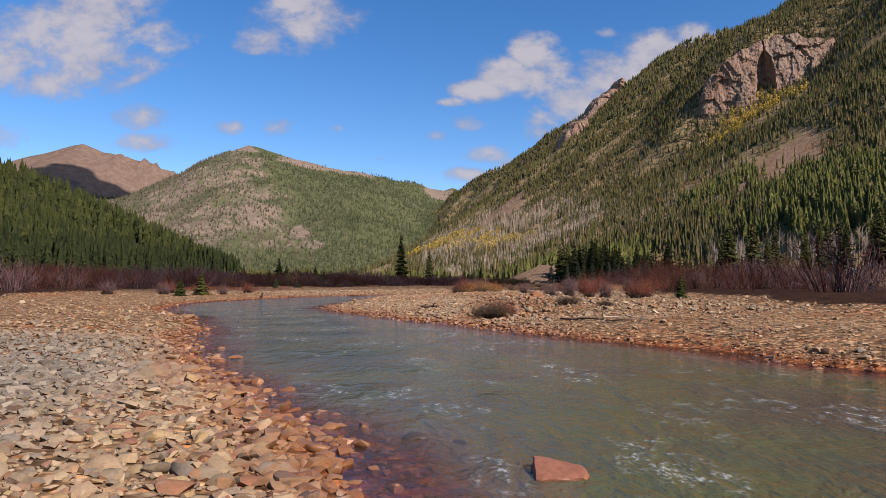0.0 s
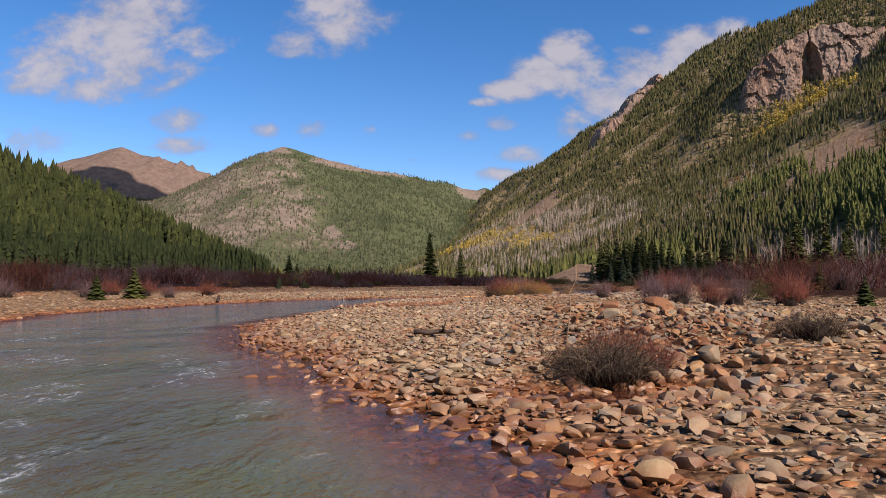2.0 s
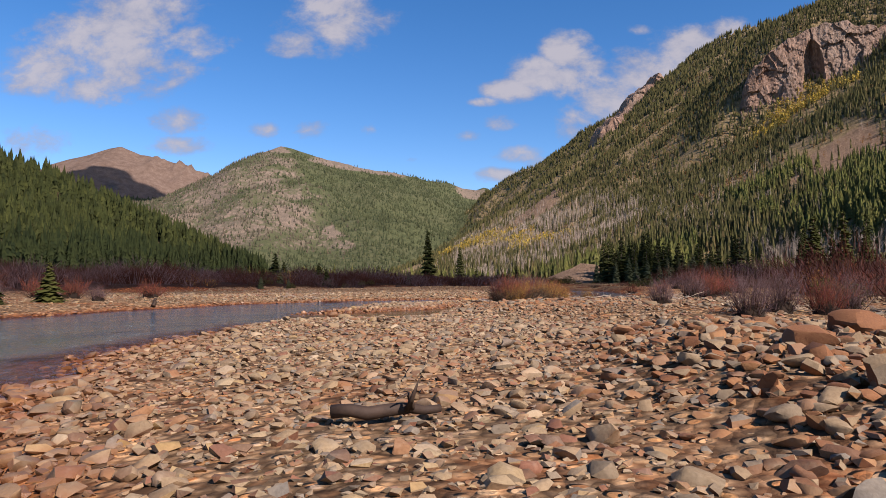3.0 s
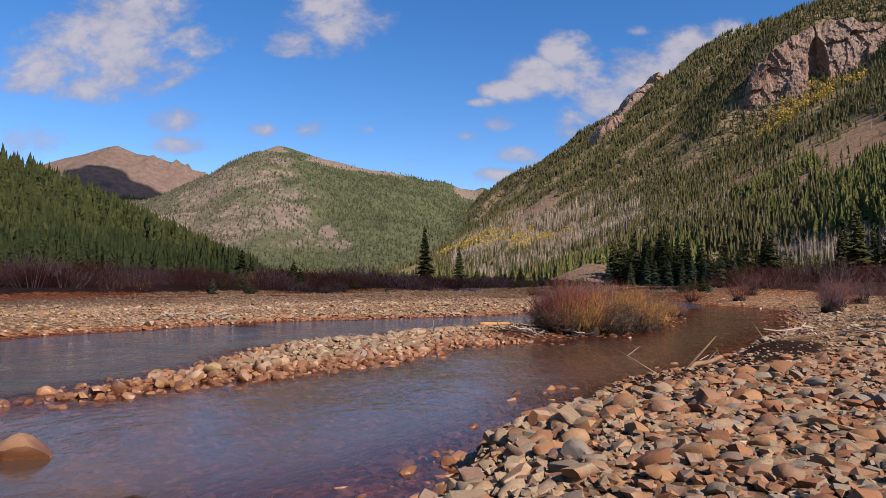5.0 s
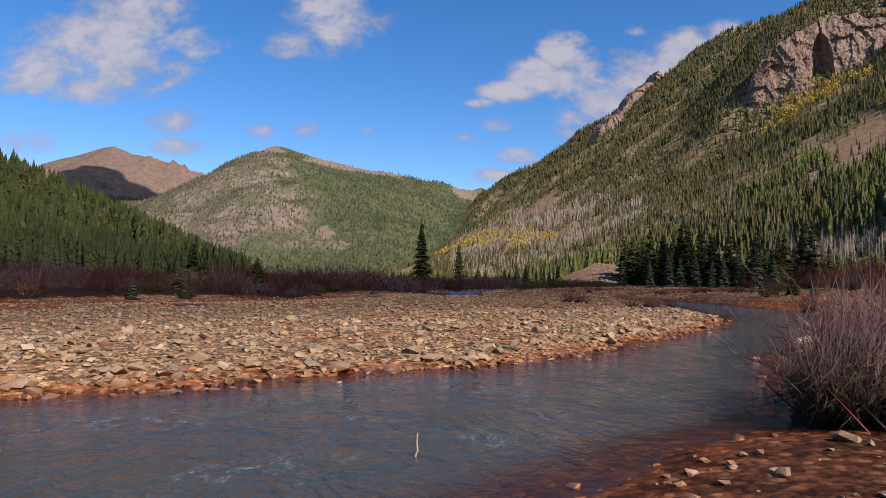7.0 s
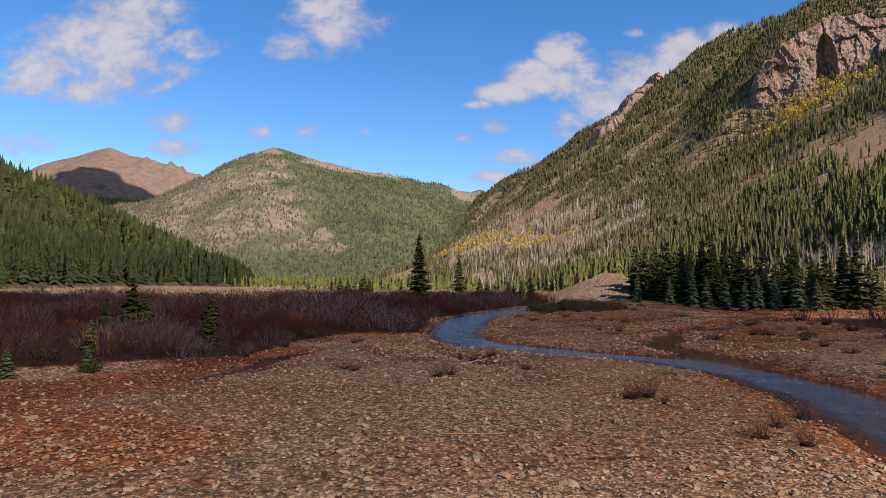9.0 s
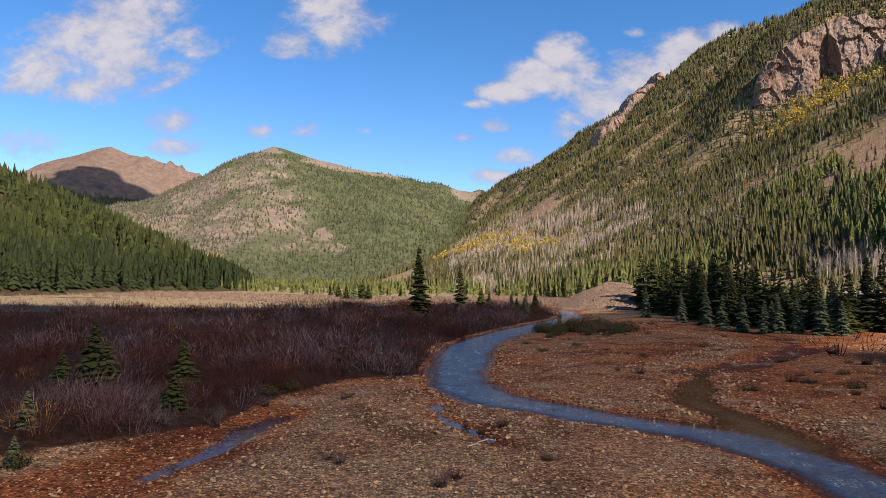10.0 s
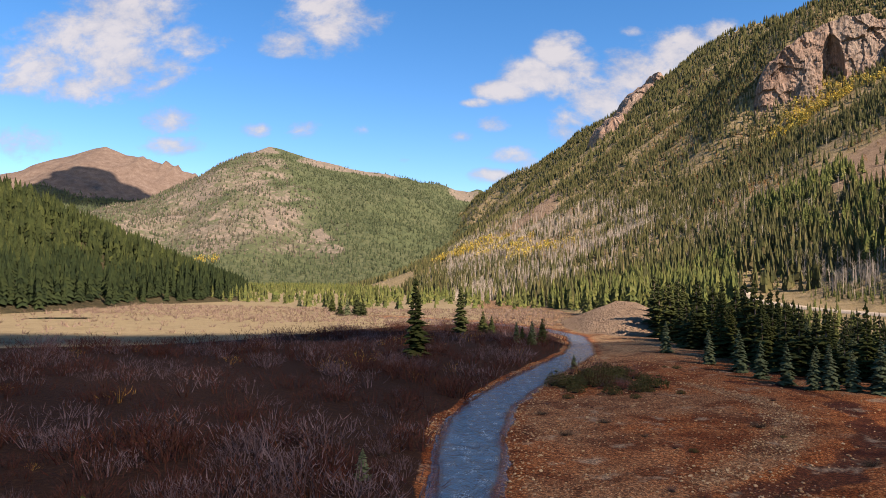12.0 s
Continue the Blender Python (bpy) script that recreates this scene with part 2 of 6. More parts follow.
def ground_material():
    """Gravel, with iron-stained wet margins, dry meadow, dark thicket soil and a shade-darkened bank where the ground
    carries them.
    """
    m, g = material("valley_ground")
    place = g.add("ShaderNodeNewGeometry").outputs["Position"]
    carried = g.add("ShaderNodeAttribute", attribute_name="zone")
    zone, mud = carried.outputs["Color"], carried.outputs["Alpha"]
    rgb = g.add("ShaderNodeSeparateColor", {"Color": zone}).outputs
    wob = g.add("ShaderNodeVectorMath", {0: place, 1: (1.0, 1.0, 0.0)}, operation="MULTIPLY").outputs[0]
    cell = g.add("ShaderNodeTexVoronoi", {"Vector": wob, "Scale": 8.5, "Randomness": 1.0})
    cell2 = g.add("ShaderNodeTexVoronoi", {"Vector": wob, "Scale": 3.1, "Randomness": 1.0})
    tint = g.add("ShaderNodeSeparateColor", {"Color": cell.outputs["Color"]}).outputs[0]
    tint2 = g.add("ShaderNodeSeparateColor", {"Color": cell2.outputs["Color"]}).outputs[1]
    small = g.ramp(tint, [(0.25, 0.15, 0.075), (0.33, 0.215, 0.12), (0.21, 0.14, 0.085), (0.36, 0.245, 0.135), (0.19, 0.095, 0.045), (0.40, 0.30, 0.19)])
    large = g.ramp(tint2, [(0.27, 0.165, 0.085), (0.34, 0.23, 0.13), (0.21, 0.12, 0.062), (0.37, 0.265, 0.16)])
    gravel = g.mix(0.35, small, large)
    fine = g.noise(wob, 26.0, 4.0, 0.65)
    broad = g.noise(wob, 0.19, 5.0, 0.62)
    mid = g.noise(wob, 1.1, 4.0, 0.6)
    gap = g.span(cell.outputs["Distance"], 0.25, 0.62)
    gravel = g.mix(g.math("MULTIPLY", gap, 0.65), gravel, (0.055, 0.034, 0.02))
    rust = g.ramp(g.math("ADD", g.math("MULTIPLY", tint, 0.5), g.math("MULTIPLY", mid, 0.5)), [(0.25, 0.105, 0.029, 0.010), (0.55, 0.225, 0.064, 0.019), (0.8, 0.34, 0.130, 0.042)])
    peb = g.add("ShaderNodeTexVoronoi", {"Vector": wob, "Scale": 6.2, "Randomness": 1.0})
    pick = g.add("ShaderNodeSeparateColor", {"Color": peb.outputs["Color"]}).outputs
    proud = g.math("MULTIPLY", g.span(peb.outputs["Distance"], 0.46, 0.30), g.span(pick[0], 0.45, 0.55))
    proud = g.math("MULTIPLY", proud, g.span(mud, 0.3, 0.8, 1.0, 0.2))
    belt = g.span(broad, 0.50, 0.64, 0.0, 0.65)
    wet = g.math("MAXIMUM", g.math("MULTIPLY", rgb[0], 0.95), g.math("MULTIPLY", belt, g.span(mid, 0.35, 0.65)))
    col = g.mix(wet, gravel, rust)
    col = g.mix(g.span(g.math("ADD", mud, g.math("MULTIPLY", g.math("SUBTRACT", mid, 0.5), 0.5)), 0.35, 0.75, 0.0, 0.9), col, (0.062, 0.019, 0.008))
    col = g.mix(g.math("MULTIPLY", proud, 0.7), col, g.ramp(g.math("ADD", pick[1], g.math("MULTIPLY", wet, -0.45)), [(0.0, 0.32, 0.12, 0.04), (0.35, 0.42, 0.22, 0.09), (0.7, 0.42, 0.30, 0.18), (1.0, 0.34, 0.26, 0.19)]))
    col = g.mix(g.span(g.noise(wob, 0.75, 6.0, 0.72), 0.50, 0.70, 0.0, 0.55), col, g.mix(1.0, col, (0.42, 0.33, 0.27), "MULTIPLY"))
    col = g.mix(g.math("MULTIPLY", g.span(peb.outputs["Distance"], 0.45, 0.7), 0.6), col, g.mix(1.0, col, (0.35, 0.3, 0.27), "MULTIPLY"))
    far_bar = g.span(g.add("ShaderNodeSeparateXYZ", {"Vector": place}).outputs[1], 104.0, 126.0)
    damp = g.math("MULTIPLY", g.span(g.noise(wob, 0.12, 6.0, 0.66, 0.6), 0.47, 0.60, 0.0, 0.8), far_bar)
    pale = g.math("MULTIPLY", g.span(g.noise(wob, 0.19, 6.0, 0.68), 0.56, 0.66, 0.0, 0.7), far_bar)
    col = g.mix(damp, col, g.mix(1.0, col, (0.42, 0.30, 0.27), "MULTIPLY"))
    col = g.mix(pale, col, g.mix(0.5, gravel, (0.27, 0.20, 0.14)))
    grit = g.add("ShaderNodeSeparateColor", {"Color": g.add("ShaderNodeTexVoronoi", {"Vector": wob, "Scale": 4.6, "Randomness": 1.0}).outputs["Color"]}).outputs[2]
    col = g.mix(g.span(grit, 0.5, 1.0, 0.0, 0.6), col, g.mix(1.0, col, (2.0, 1.85, 1.65), "MULTIPLY"))
    col = g.mix(g.span(grit, 0.5, 0.0, 0.0, 0.65), col, g.mix(1.0, col, (0.34, 0.31, 0.30), "MULTIPLY"))
    grass = g.ramp(g.noise(g.add("ShaderNodeVectorMath", {0: wob, 1: (0.3, 1.0, 1.0)}, operation="MULTIPLY").outputs[0], 0.3, 8.0, 0.78), [(0.28, 0.085, 0.062, 0.040), (0.42, 0.165, 0.122, 0.066), (0.52, 0.25, 0.19, 0.105), (0.60, 0.17, 0.125, 0.068), (0.70, 0.34, 0.27, 0.185), (0.80, 0.13, 0.085, 0.06)])
    grass = g.mix(g.span(fine, 0.35, 0.65, 0.0, 0.4), grass, (0.15, 0.11, 0.062))
    col = g.mix(g.span(g.math("ADD", rgb[1], g.math("MULTIPLY", g.math("SUBTRACT", mid, 0.5), 0.8)), 0.35, 0.65), col, grass)
    # willow soil, darkened for the shade between shrubs; also paints the bank's shaded side
    soil_and_shade = g.ramp(g.noise(wob, 1.7, 5.0, 0.65), [(0.3, 0.014, 0.008, 0.006), (0.55, 0.030, 0.014, 0.008), (0.75, 0.062, 0.030, 0.014)])
    col = g.mix(g.span(g.math("ADD", rgb[2], g.math("MULTIPLY", g.math("SUBTRACT", mid, 0.5), 0.9)), 0.35, 0.65), col, soil_and_shade)
    rough = g.math("SUBTRACT", 0.96, g.math("MULTIPLY", mud, 0.3))
    high = g.math("ADD", g.math("SUBTRACT", 1.0, cell.outputs["Distance"]), g.math("MULTIPLY", proud, 0.9))
    finish(g, col, rough, g.math("ADD", high, g.math("MULTIPLY", fine, 0.35)), 0.9, 0.045, 0.06)
    return m


def water_material():
    m, g = material("river_water")
    place = g.add("ShaderNodeNewGeometry").outputs["Position"]
    carried = g.add("ShaderNodeAttribute", attribute_name="depth")
    depth, upper = g.add("ShaderNodeSeparateColor", {"Color": carried.outputs["Color"]}).outputs, carried.outputs["Alpha"]
    turned = g.add("ShaderNodeMapping", {"Vector": place, "Rotation": (0.0, 0.0, 0.35), "Scale": (1.0, 0.55, 1.0)}).outputs[0]
    swell = g.noise(turned, 1.5, 4.0, 0.6, 0.6)
    chop = g.noise(turned, 6.5, 4.0, 0.6, 0.4)
    fine = g.noise(turned, 24.0, 3.0, 0.6)
    roll = g.math("MULTIPLY", g.math("MULTIPLY", g.noise(turned, 0.55, 3.0, 0.6, 0.8), depth[2]), g.math("ADD", 2.6, g.math("MULTIPLY", upper, 5.0)))
    high = g.math("ADD", g.math("ADD", roll, g.math("MULTIPLY", swell, 2.3)), g.math("ADD", g.math("MULTIPLY", chop, 0.9), g.math("MULTIPLY", fine, 0.2)))
    murk_and_sky = g.ramp(g.noise(place, 0.42, 4.0, 0.6), [(0.3, 0.050, 0.042, 0.026), (0.45, 0.058, 0.060, 0.033), (0.58, 0.062, 0.070, 0.027), (0.7, 0.070, 0.056, 0.029)])
    murk_and_sky = g.mix(g.math("SUBTRACT", 1.0, depth[0], clamp=True), murk_and_sky, (0.175, 0.092, 0.072))
    # from the middle reach up, mirrored sky blue is mixed into the body colour
    murk_and_sky = g.mix(g.math("MULTIPLY", depth[2], 0.85), murk_and_sky, g.mix(upper, (0.014, 0.026, 0.040), (0.040, 0.085, 0.145)))
    speck = g.math("MULTIPLY", g.span(chop, 0.45, 0.64), g.span(g.noise(turned, 0.75, 3.0, 0.6), 0.50, 0.64))
    speck = g.math("MULTIPLY", g.math("MULTIPLY", speck, g.span(fine, 0.40, 0.65)), g.math("MULTIPLY", depth[1], g.math("ADD", g.math("SUBTRACT", 0.55, g.math("MULTIPLY", depth[2], 0.35)), g.math("MULTIPLY", upper, 0.5))))
    col = g.mix(speck, murk_and_sky, (0.50, 0.53, 0.54))
    body = g.add("ShaderNodeBsdfPrincipled", {"Base Color": col, "Roughness": g.math("ADD", 0.06, g.math("MULTIPLY", speck, 0.6)), "IOR": 1.333, "Specular IOR Level": g.math("ADD", g.math("SUBTRACT", 0.5, g.math("MULTIPLY", depth[2], 0.28)), g.math("MULTIPLY", upper, 0.45))})
    bump = g.add("ShaderNodeBump", {"Height": high, "Strength": 0.9, "Distance": g.math("MULTIPLY", g.math("ADD", 0.07, g.math("MULTIPLY", depth[2], 0.03)), g.math("ADD", 0.13, g.math("MULTIPLY", depth[1], 0.87)))})
    g.l.new(bump.outputs[0], body.inputs["Normal"])
    clear = g.add("ShaderNodeBsdfTransparent", {"Color": (0.80, 0.63, 0.56, 1.0)})
    gloss = g.add("ShaderNodeBsdfGlossy", {"Roughness": 0.05, "Normal": bump.outputs[0]})
    fres = g.add("ShaderNodeFresnel", {"IOR": 1.333, "Normal": bump.outputs[0]})
    thin = g.add("ShaderNodeMixShader", {0: g.math("MULTIPLY", fres.outputs[0], 0.6), 1: clear.outputs[0], 2: gloss.outputs[0]})
    both = g.add("ShaderNodeMixShader", {0: g.span(depth[0], 0.0, 1.0, 0.12, 0.97), 1: thin.outputs[0], 2: body.outputs[0]})
    out = g.add("ShaderNodeOutputMaterial")
    g.l.new(both.outputs[0], out.inputs[0])
    return m


def slope_material(name, cols, patch, scree, scale=0.02, relief=4.0):
    """Mountain ground: thin grass and litter, bare patches, and stony chutes on the steeper parts."""
    m, g = material(name)
    geo = g.add("ShaderNodeNewGeometry")
    place = geo.outputs["Position"]
    tall = g.add("ShaderNodeMapping", {"Vector": place, "Scale": (1.0, 1.0, 0.35)}).outputs[0]
    a = g.noise(tall, scale, 6.0, 0.62, 0.5)
    b = g.noise(tall, scale * 9.0, 5.0, 0.65)
    c = g.noise(tall, scale * 60.0, 3.0, 0.65)
    col = g.ramp(g.span(a, 0.3, 0.7, smooth=False), cols)
    col = g.mix(g.span(b, 0.35, 0.68, 0.0, 0.75), col, patch)
    col = g.mix(g.span(c, 0.35, 0.7, 0.0, 0.55), col, g.mix(1.0, col, (0.4, 0.4, 0.36), "MULTIPLY"))
    bare = g.add("ShaderNodeAttribute", attribute_name="bare").outputs["Fac"]
    bare = g.span(g.math("ADD", bare, g.math("MULTIPLY", g.math("SUBTRACT", b, 0.5), 0.7)), 0.35, 0.62)
    rock = g.ramp(g.math("ADD", g.math("MULTIPLY", b, 0.6), g.math("MULTIPLY", c, 0.4)), scree)
    col = g.mix(bare, col, rock)
    finish(g, col, 0.95, g.math("ADD", b, g.math("MULTIPLY", c, 0.6)), 1.0, relief, 0.05)
    return m


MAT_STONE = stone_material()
MAT_GROUND = ground_material()
MAT_WATER = water_material()
MAT_SPRUCE = simple("spruce_needles", [(0.034, 0.041, 0.012), (0.048, 0.053, 0.014), (0.025, 0.032, 0.011), (0.064, 0.067, 0.017), (0.039, 0.045, 0.016)], 3.0, 0.85, 0.6, 0.06, 0.06, "object", 0.6)
MAT_WOODS = simple("conifer_woods", [(0.060, 0.062, 0.024), (0.082, 0.079, 0.028), (0.042, 0.046, 0.021), (0.104, 0.092, 0.035), (0.069, 0.069, 0.031), (0.140, 0.108, 0.048)], 0.9, 0.9, 0.5, 0.15, 0.06, "island", 0.55)
# haze is put into these base colours: bluer than the nearer woods
MAT_FARWOODS = simple("hazy_conifer_woods", [(0.052, 0.066, 0.032), (0.064, 0.076, 0.036), (0.046, 0.058, 0.030), (0.078, 0.084, 0.040), (0.058, 0.068, 0.034)], 0.3, 0.95, 0.3, 0.2, 0.06, "island", 0.4)
MAT_ASPEN = simple("aspen_leaves", [(0.44, 0.31, 0.045), (0.52, 0.36, 0.045), (0.30, 0.25, 0.06), (0.22, 0.19, 0.05), (0.40, 0.23, 0.045)], 1.2, 0.85, 0.5, 0.1, 0.2, "island")
MAT_BARE = simple("bare_aspen_bark", [(0.30, 0.245, 0.19), (0.37, 0.31, 0.245), (0.23, 0.18, 0.14)], 2.5, 0.9, 0.4, 0.02, 0.2, "island")
MAT_BARK = simple("spruce_bark", [(0.10, 0.07, 0.05), (0.15, 0.11, 0.085)], 9.0, 0.95, 0.8, 0.02, 0.15, "noise")
MAT_TWIG = simple("willow_twigs", [(0.060, 0.016, 0.013), (0.068, 0.024, 0.016), (0.032, 0.013, 0.011), (0.066, 0.030, 0.021), (0.050, 0.018, 0.016), (0.068, 0.026, 0.010)], 14.0, 0.75, 0.3, 0.004, 0.06, "island")
MAT_DRIFT = simple("weathered_wood", [(0.34, 0.28, 0.21), (0.26, 0.20, 0.145), (0.40, 0.34, 0.27)], 22.0, 0.85, 0.7, 0.006, 0.25, "object")

# ---------------------------------------------------------------- numbers and shapes
RNG = np.random.default_rng(7)


def hash2(ix, iy, seed):
    h = (ix.astype(np.int64) * 374761393 + iy.astype(np.int64) * 668265263 + seed * 974711) & 0x7FFFFFFF
    h = ((h ^ (h >> 13)) * 1274126177) & 0x7FFFFFFF
    return ((h ^ (h >> 16)) & 0xFFFF) / 65535.0


def vnoise(x, y, size, seed=0):
    """Smooth noise in -1..1 with features of that size in metres."""
    x, y = np.asarray(x) / size, np.asarray(y) / size
    ix, iy = np.floor(x), np.floor(y)
    fx, fy = x - ix, y - iy
    fx, fy = fx * fx * (3 - 2 * fx), fy * fy * (3 - 2 * fy)
    a, b = hash2(ix, iy, seed), hash2(ix + 1, iy, seed)
    c, d = hash2(ix, iy + 1, seed), hash2(ix + 1, iy + 1, seed)
    return 2 * ((a * (1 - fx) + b * fx) * (1 - fy) + (c * (1 - fx) + d * fx) * fy) - 1


def fbm(x, y, size, octaves=4, seed=0, gain=0.5):
    out, amp = 0.0, 1.0
    for k in range(octaves):
        out = out + amp * vnoise(x, y, size / 2 ** k, seed + 17 * k)
        amp *= gain
    return out


def smooth(v, a, b):
    t = np.clip((np.asarray(v, float) - a) / (b - a), 0, 1)
    return t * t * (3 - 2 * t)


def mesh_from(name, verts, faces, mat=None, soft=True):
    """A mesh from arrays of corners and of triangles or quads."""
    verts, faces = np.asarray(verts, np.float32), np.asarray(faces, np.int32)
    me = bpy.data.meshes.new(name)
    n, k = faces.shape
    me.vertices.add(len(verts))
    me.vertices.foreach_set("co", verts.ravel())
    me.loops.add(n * k)
    me.loops.foreach_set("vertex_index", faces.ravel())
    me.polygons.add(n)
    me.polygons.foreach_set("loop_start", np.arange(0, n * k, k, dtype=np.int32))
    me.polygons.foreach_set("use_smooth", np.full(n, soft))
    me.update(calc_edges=True)
    if mat:
        me.materials.append(mat)
    return me


def set_colour(me, name, rgb):
    att = me.color_attributes.new(name, "FLOAT_COLOR", "POINT")
    data = np.ones((len(me.vertices), 4), np.float32)
    data[:, : rgb.shape[1]] = rgb
    att.data.foreach_set("color", data.ravel())


def part(name, mesh, parent, label="", m=None):
    """One mesh object under a thing or a part."""
    ob = new(name, mesh)
    ob.parent = parent
    if m is not None:
        ob.matrix_basis = m
    return tagged(ob, label)


def turn_z(a):
    c, s = np.cos(a), np.sin(a)
    out = np.zeros((len(a), 3, 3))
    out[:, 0, 0], out[:, 0, 1], out[:, 1, 0], out[:, 1, 1], out[:, 2, 2] = c, -s, s, c, 1
    return out


def tilt(rng, n, most):
    ax, ay = rng.normal(0, most, n), rng.normal(0, most, n)
    rx, ry = np.zeros((n, 3, 3)), np.zeros((n, 3, 3))
    rx[:, 0, 0], rx[:, 1, 1], rx[:, 1, 2], rx[:, 2, 1], rx[:, 2, 2] = 1, np.cos(ax), -np.sin(ax), np.sin(ax), np.cos(ax)
    ry[:, 1, 1], ry[:, 0, 0], ry[:, 0, 2], ry[:, 2, 0], ry[:, 2, 2] = 1, np.cos(ay), np.sin(ay), -np.sin(ay), np.cos(ay)
    return rx @ ry


def scatter(shapes, where, scale, turn, which=None):
    """All copies of some small shapes joined into two arrays. scale: a number or three for each."""
    scale = np.asarray(scale, float)
    if scale.ndim == 1:
        scale = np.repeat(scale[:, None], 3, 1)
    if which is None:
        which = np.arange(len(where)) % len(shapes)
    vs, fs, base = [], [], 0
    for k, (v, f) in enumerate(shapes):
        sel = which == k
        if not sel.any():
            continue
        p = np.einsum("nij,nvj->nvi", turn[sel], v[None] * scale[sel][:, None]) + where[sel][:, None]
        n = len(p)
        vs.append(p.reshape(-1, 3))
        fs.append((f[None] + (np.arange(n) * len(v))[:, None, None]).reshape(-1, f.shape[1]) + base)
        base += n * len(v)
    return np.concatenate(vs), np.concatenate(fs)


def tube(points, radii, sides=5):
    """A tapered, bent rod through some points."""
    points, radii = np.asarray(points, float), np.asarray(radii, float)
    ways = np.gradient(points, axis=0)
    ways /= np.linalg.norm(ways, axis=1)[:, None] + 1e-9
    ref = np.array((0.31, 0.87, 0.22)) if abs(ways[0, 2]) > 0.7 else np.array((0.0, 0.0, 1.0))
    a = np.cross(ways, ref)
    a /= np.linalg.norm(a, axis=1)[:, None] + 1e-9
    b = np.cross(ways, a)
    t = np.arange(sides) * 2 * np.pi / sides
    ring = a[:, None] * np.cos(t)[None, :, None] + b[:, None] * np.sin(t)[None, :, None]
    v = (points[:, None] + ring * radii[:, None, None]).reshape(-1, 3)
    f = []
    for i in range(len(points) - 1):
        for j in range(sides):
            p, q = i * sides + j, i * sides + (j + 1) % sides
            f += [(p, q, q + sides), (p, q + sides, p + sides)]
    for i, flip in ((0, True), (len(points) - 1, False)):
        for j in range(1, sides - 1):
            tri = (i * sides, i * sides + j, i * sides + j + 1)
            f.append(tri[::-1] if flip else tri)
    return v, np.array(f)


def joined(pieces):
    vs, fs, base = [], [], 0
    for v, f in pieces:
        vs.append(v)
        fs.append(f + base)
        base += len(v)
    return np.concatenate(vs), np.concatenate(fs)


# ---------------------------------------------------------------- the valley floor
# water courses: middle line and half width
RIVER_LOW = [(9, -30, 6.5), (8, -8, 6.2), (7.0, 4, 5.5), (4.75, 9, 5.05), (1.7, 14.5, 5.0), (-0.8, 20, 4.4), (-4.8, 30, 3.6), (-8.7, 38, 4.3), (-9.6, 46, 5.3), (-8.8, 55.5, 5.1),
             (-6.6, 65.2, 4.6), (-2.0, 71.4, 4.3), (3.7, 75.4, 3.2), (7.2, 81.1, 2.3), (13, 88, 3.0), (17, 95, 3.2), (18.6, 104, 3.4)]
RIVER_HIGH = [(18.6, 104, 3.4), (19.8, 113, 2.8), (19.8, 122, 2.5), (17.5, 129, 2.6), (13, 133.5, 2.3), (9, 137.5, 2.7), (4.2, 142.5, 2.9), (1.6, 150, 3.2),
              (1.6, 160, 3.1), (2.2, 170, 3.8), (3, 182, 4.1), (5.2, 196, 3.9), (9.8, 210, 4.2), (15, 225, 4.0), (24, 247, 4.3), (32, 268, 4.2), (37, 290, 3.4),
              (41, 320, 3.6), (36, 350, 3.2), (18, 388, 3.2), (-30, 440, 3.0)]
SIDE_CHANNEL = [(-5, 51.0, 3.4), (-1.4, 53.2, 3.5), (1.8, 57.2, 3.0), (4.2, 61.3, 3.4), (8.0, 65.2, 2.2), (11.4, 71, 2.3), (14.8, 79, 2.6), (18.6, 88, 3.0), (17.5, 96, 2.6)]
BACKWATER = [(20.2, 127.5, 2.4), (20.8, 133, 2.0), (20.0, 141, 1.7), (23, 150, 1.5), (27, 158, 0.6)]
PUDDLES = [[(-21, 110.5, 0.05), (-17.2, 114.5, 0.12), (-14.0, 119.7, 0.18), (-12.5, 125, 0.2), (-12.2, 130.6, 1.1), (-10.9, 135, 0.7)], [(-0.5, 139, 0.45), (0.4, 133.5, 0.2), (3.6, 127, 0.1)],
           [(2.75, 26.4, 0.25), (3.3, 26.5, 0.55), (4.1, 26.8, 0.5), (4.9, 26.9, 0.25)]]
MUD = [(24, 157.5, 1.2), (34, 163.5, 2.2), (45, 174, 1.7), (51, 187, 1.5), (54.5, 200, 1.2), (54.6, 209.5, 1.2), (47, 217, 0.8)]
STONE_LINE = [(21.5, 160, 1.2), (30, 168, 1.5), (37.6, 178, 1.7), (42, 188, 1.6), (43, 200, 1.0), (39, 214, 0.6)]
COURSES = [RIVER_LOW, RIVER_HIGH, SIDE_CHANNEL, BACKWATER, *PUDDLES]


def along(x, y, line):
    """Signed distance to the margin of a course: below zero in the water."""
    best = np.full(np.shape(x), 1e9)
    for (ax, ay, aw), (bx, by, bw) in zip(line[:-1], line[1:]):
        dx, dy = bx - ax, by - ay
        t = np.clip(((x - ax) * dx + (y - ay) * dy) / (dx * dx + dy * dy), 0, 1)
        best = np.minimum(best, np.hypot(x - ax - t * dx, y - ay - t * dy) - aw - t * (bw - aw))
    return best


def margin(x, y):
    x, y = np.asarray(x, float), np.asarray(y, float)
    d = np.full(x.shape, 1e9)
    for line in COURSES:
        d = np.minimum(d, along(x, y, line))
    return d + 0.45 * vnoise(x, y, 3.1, 3) + 0.22 * vnoise(x, y, 1.1, 5)


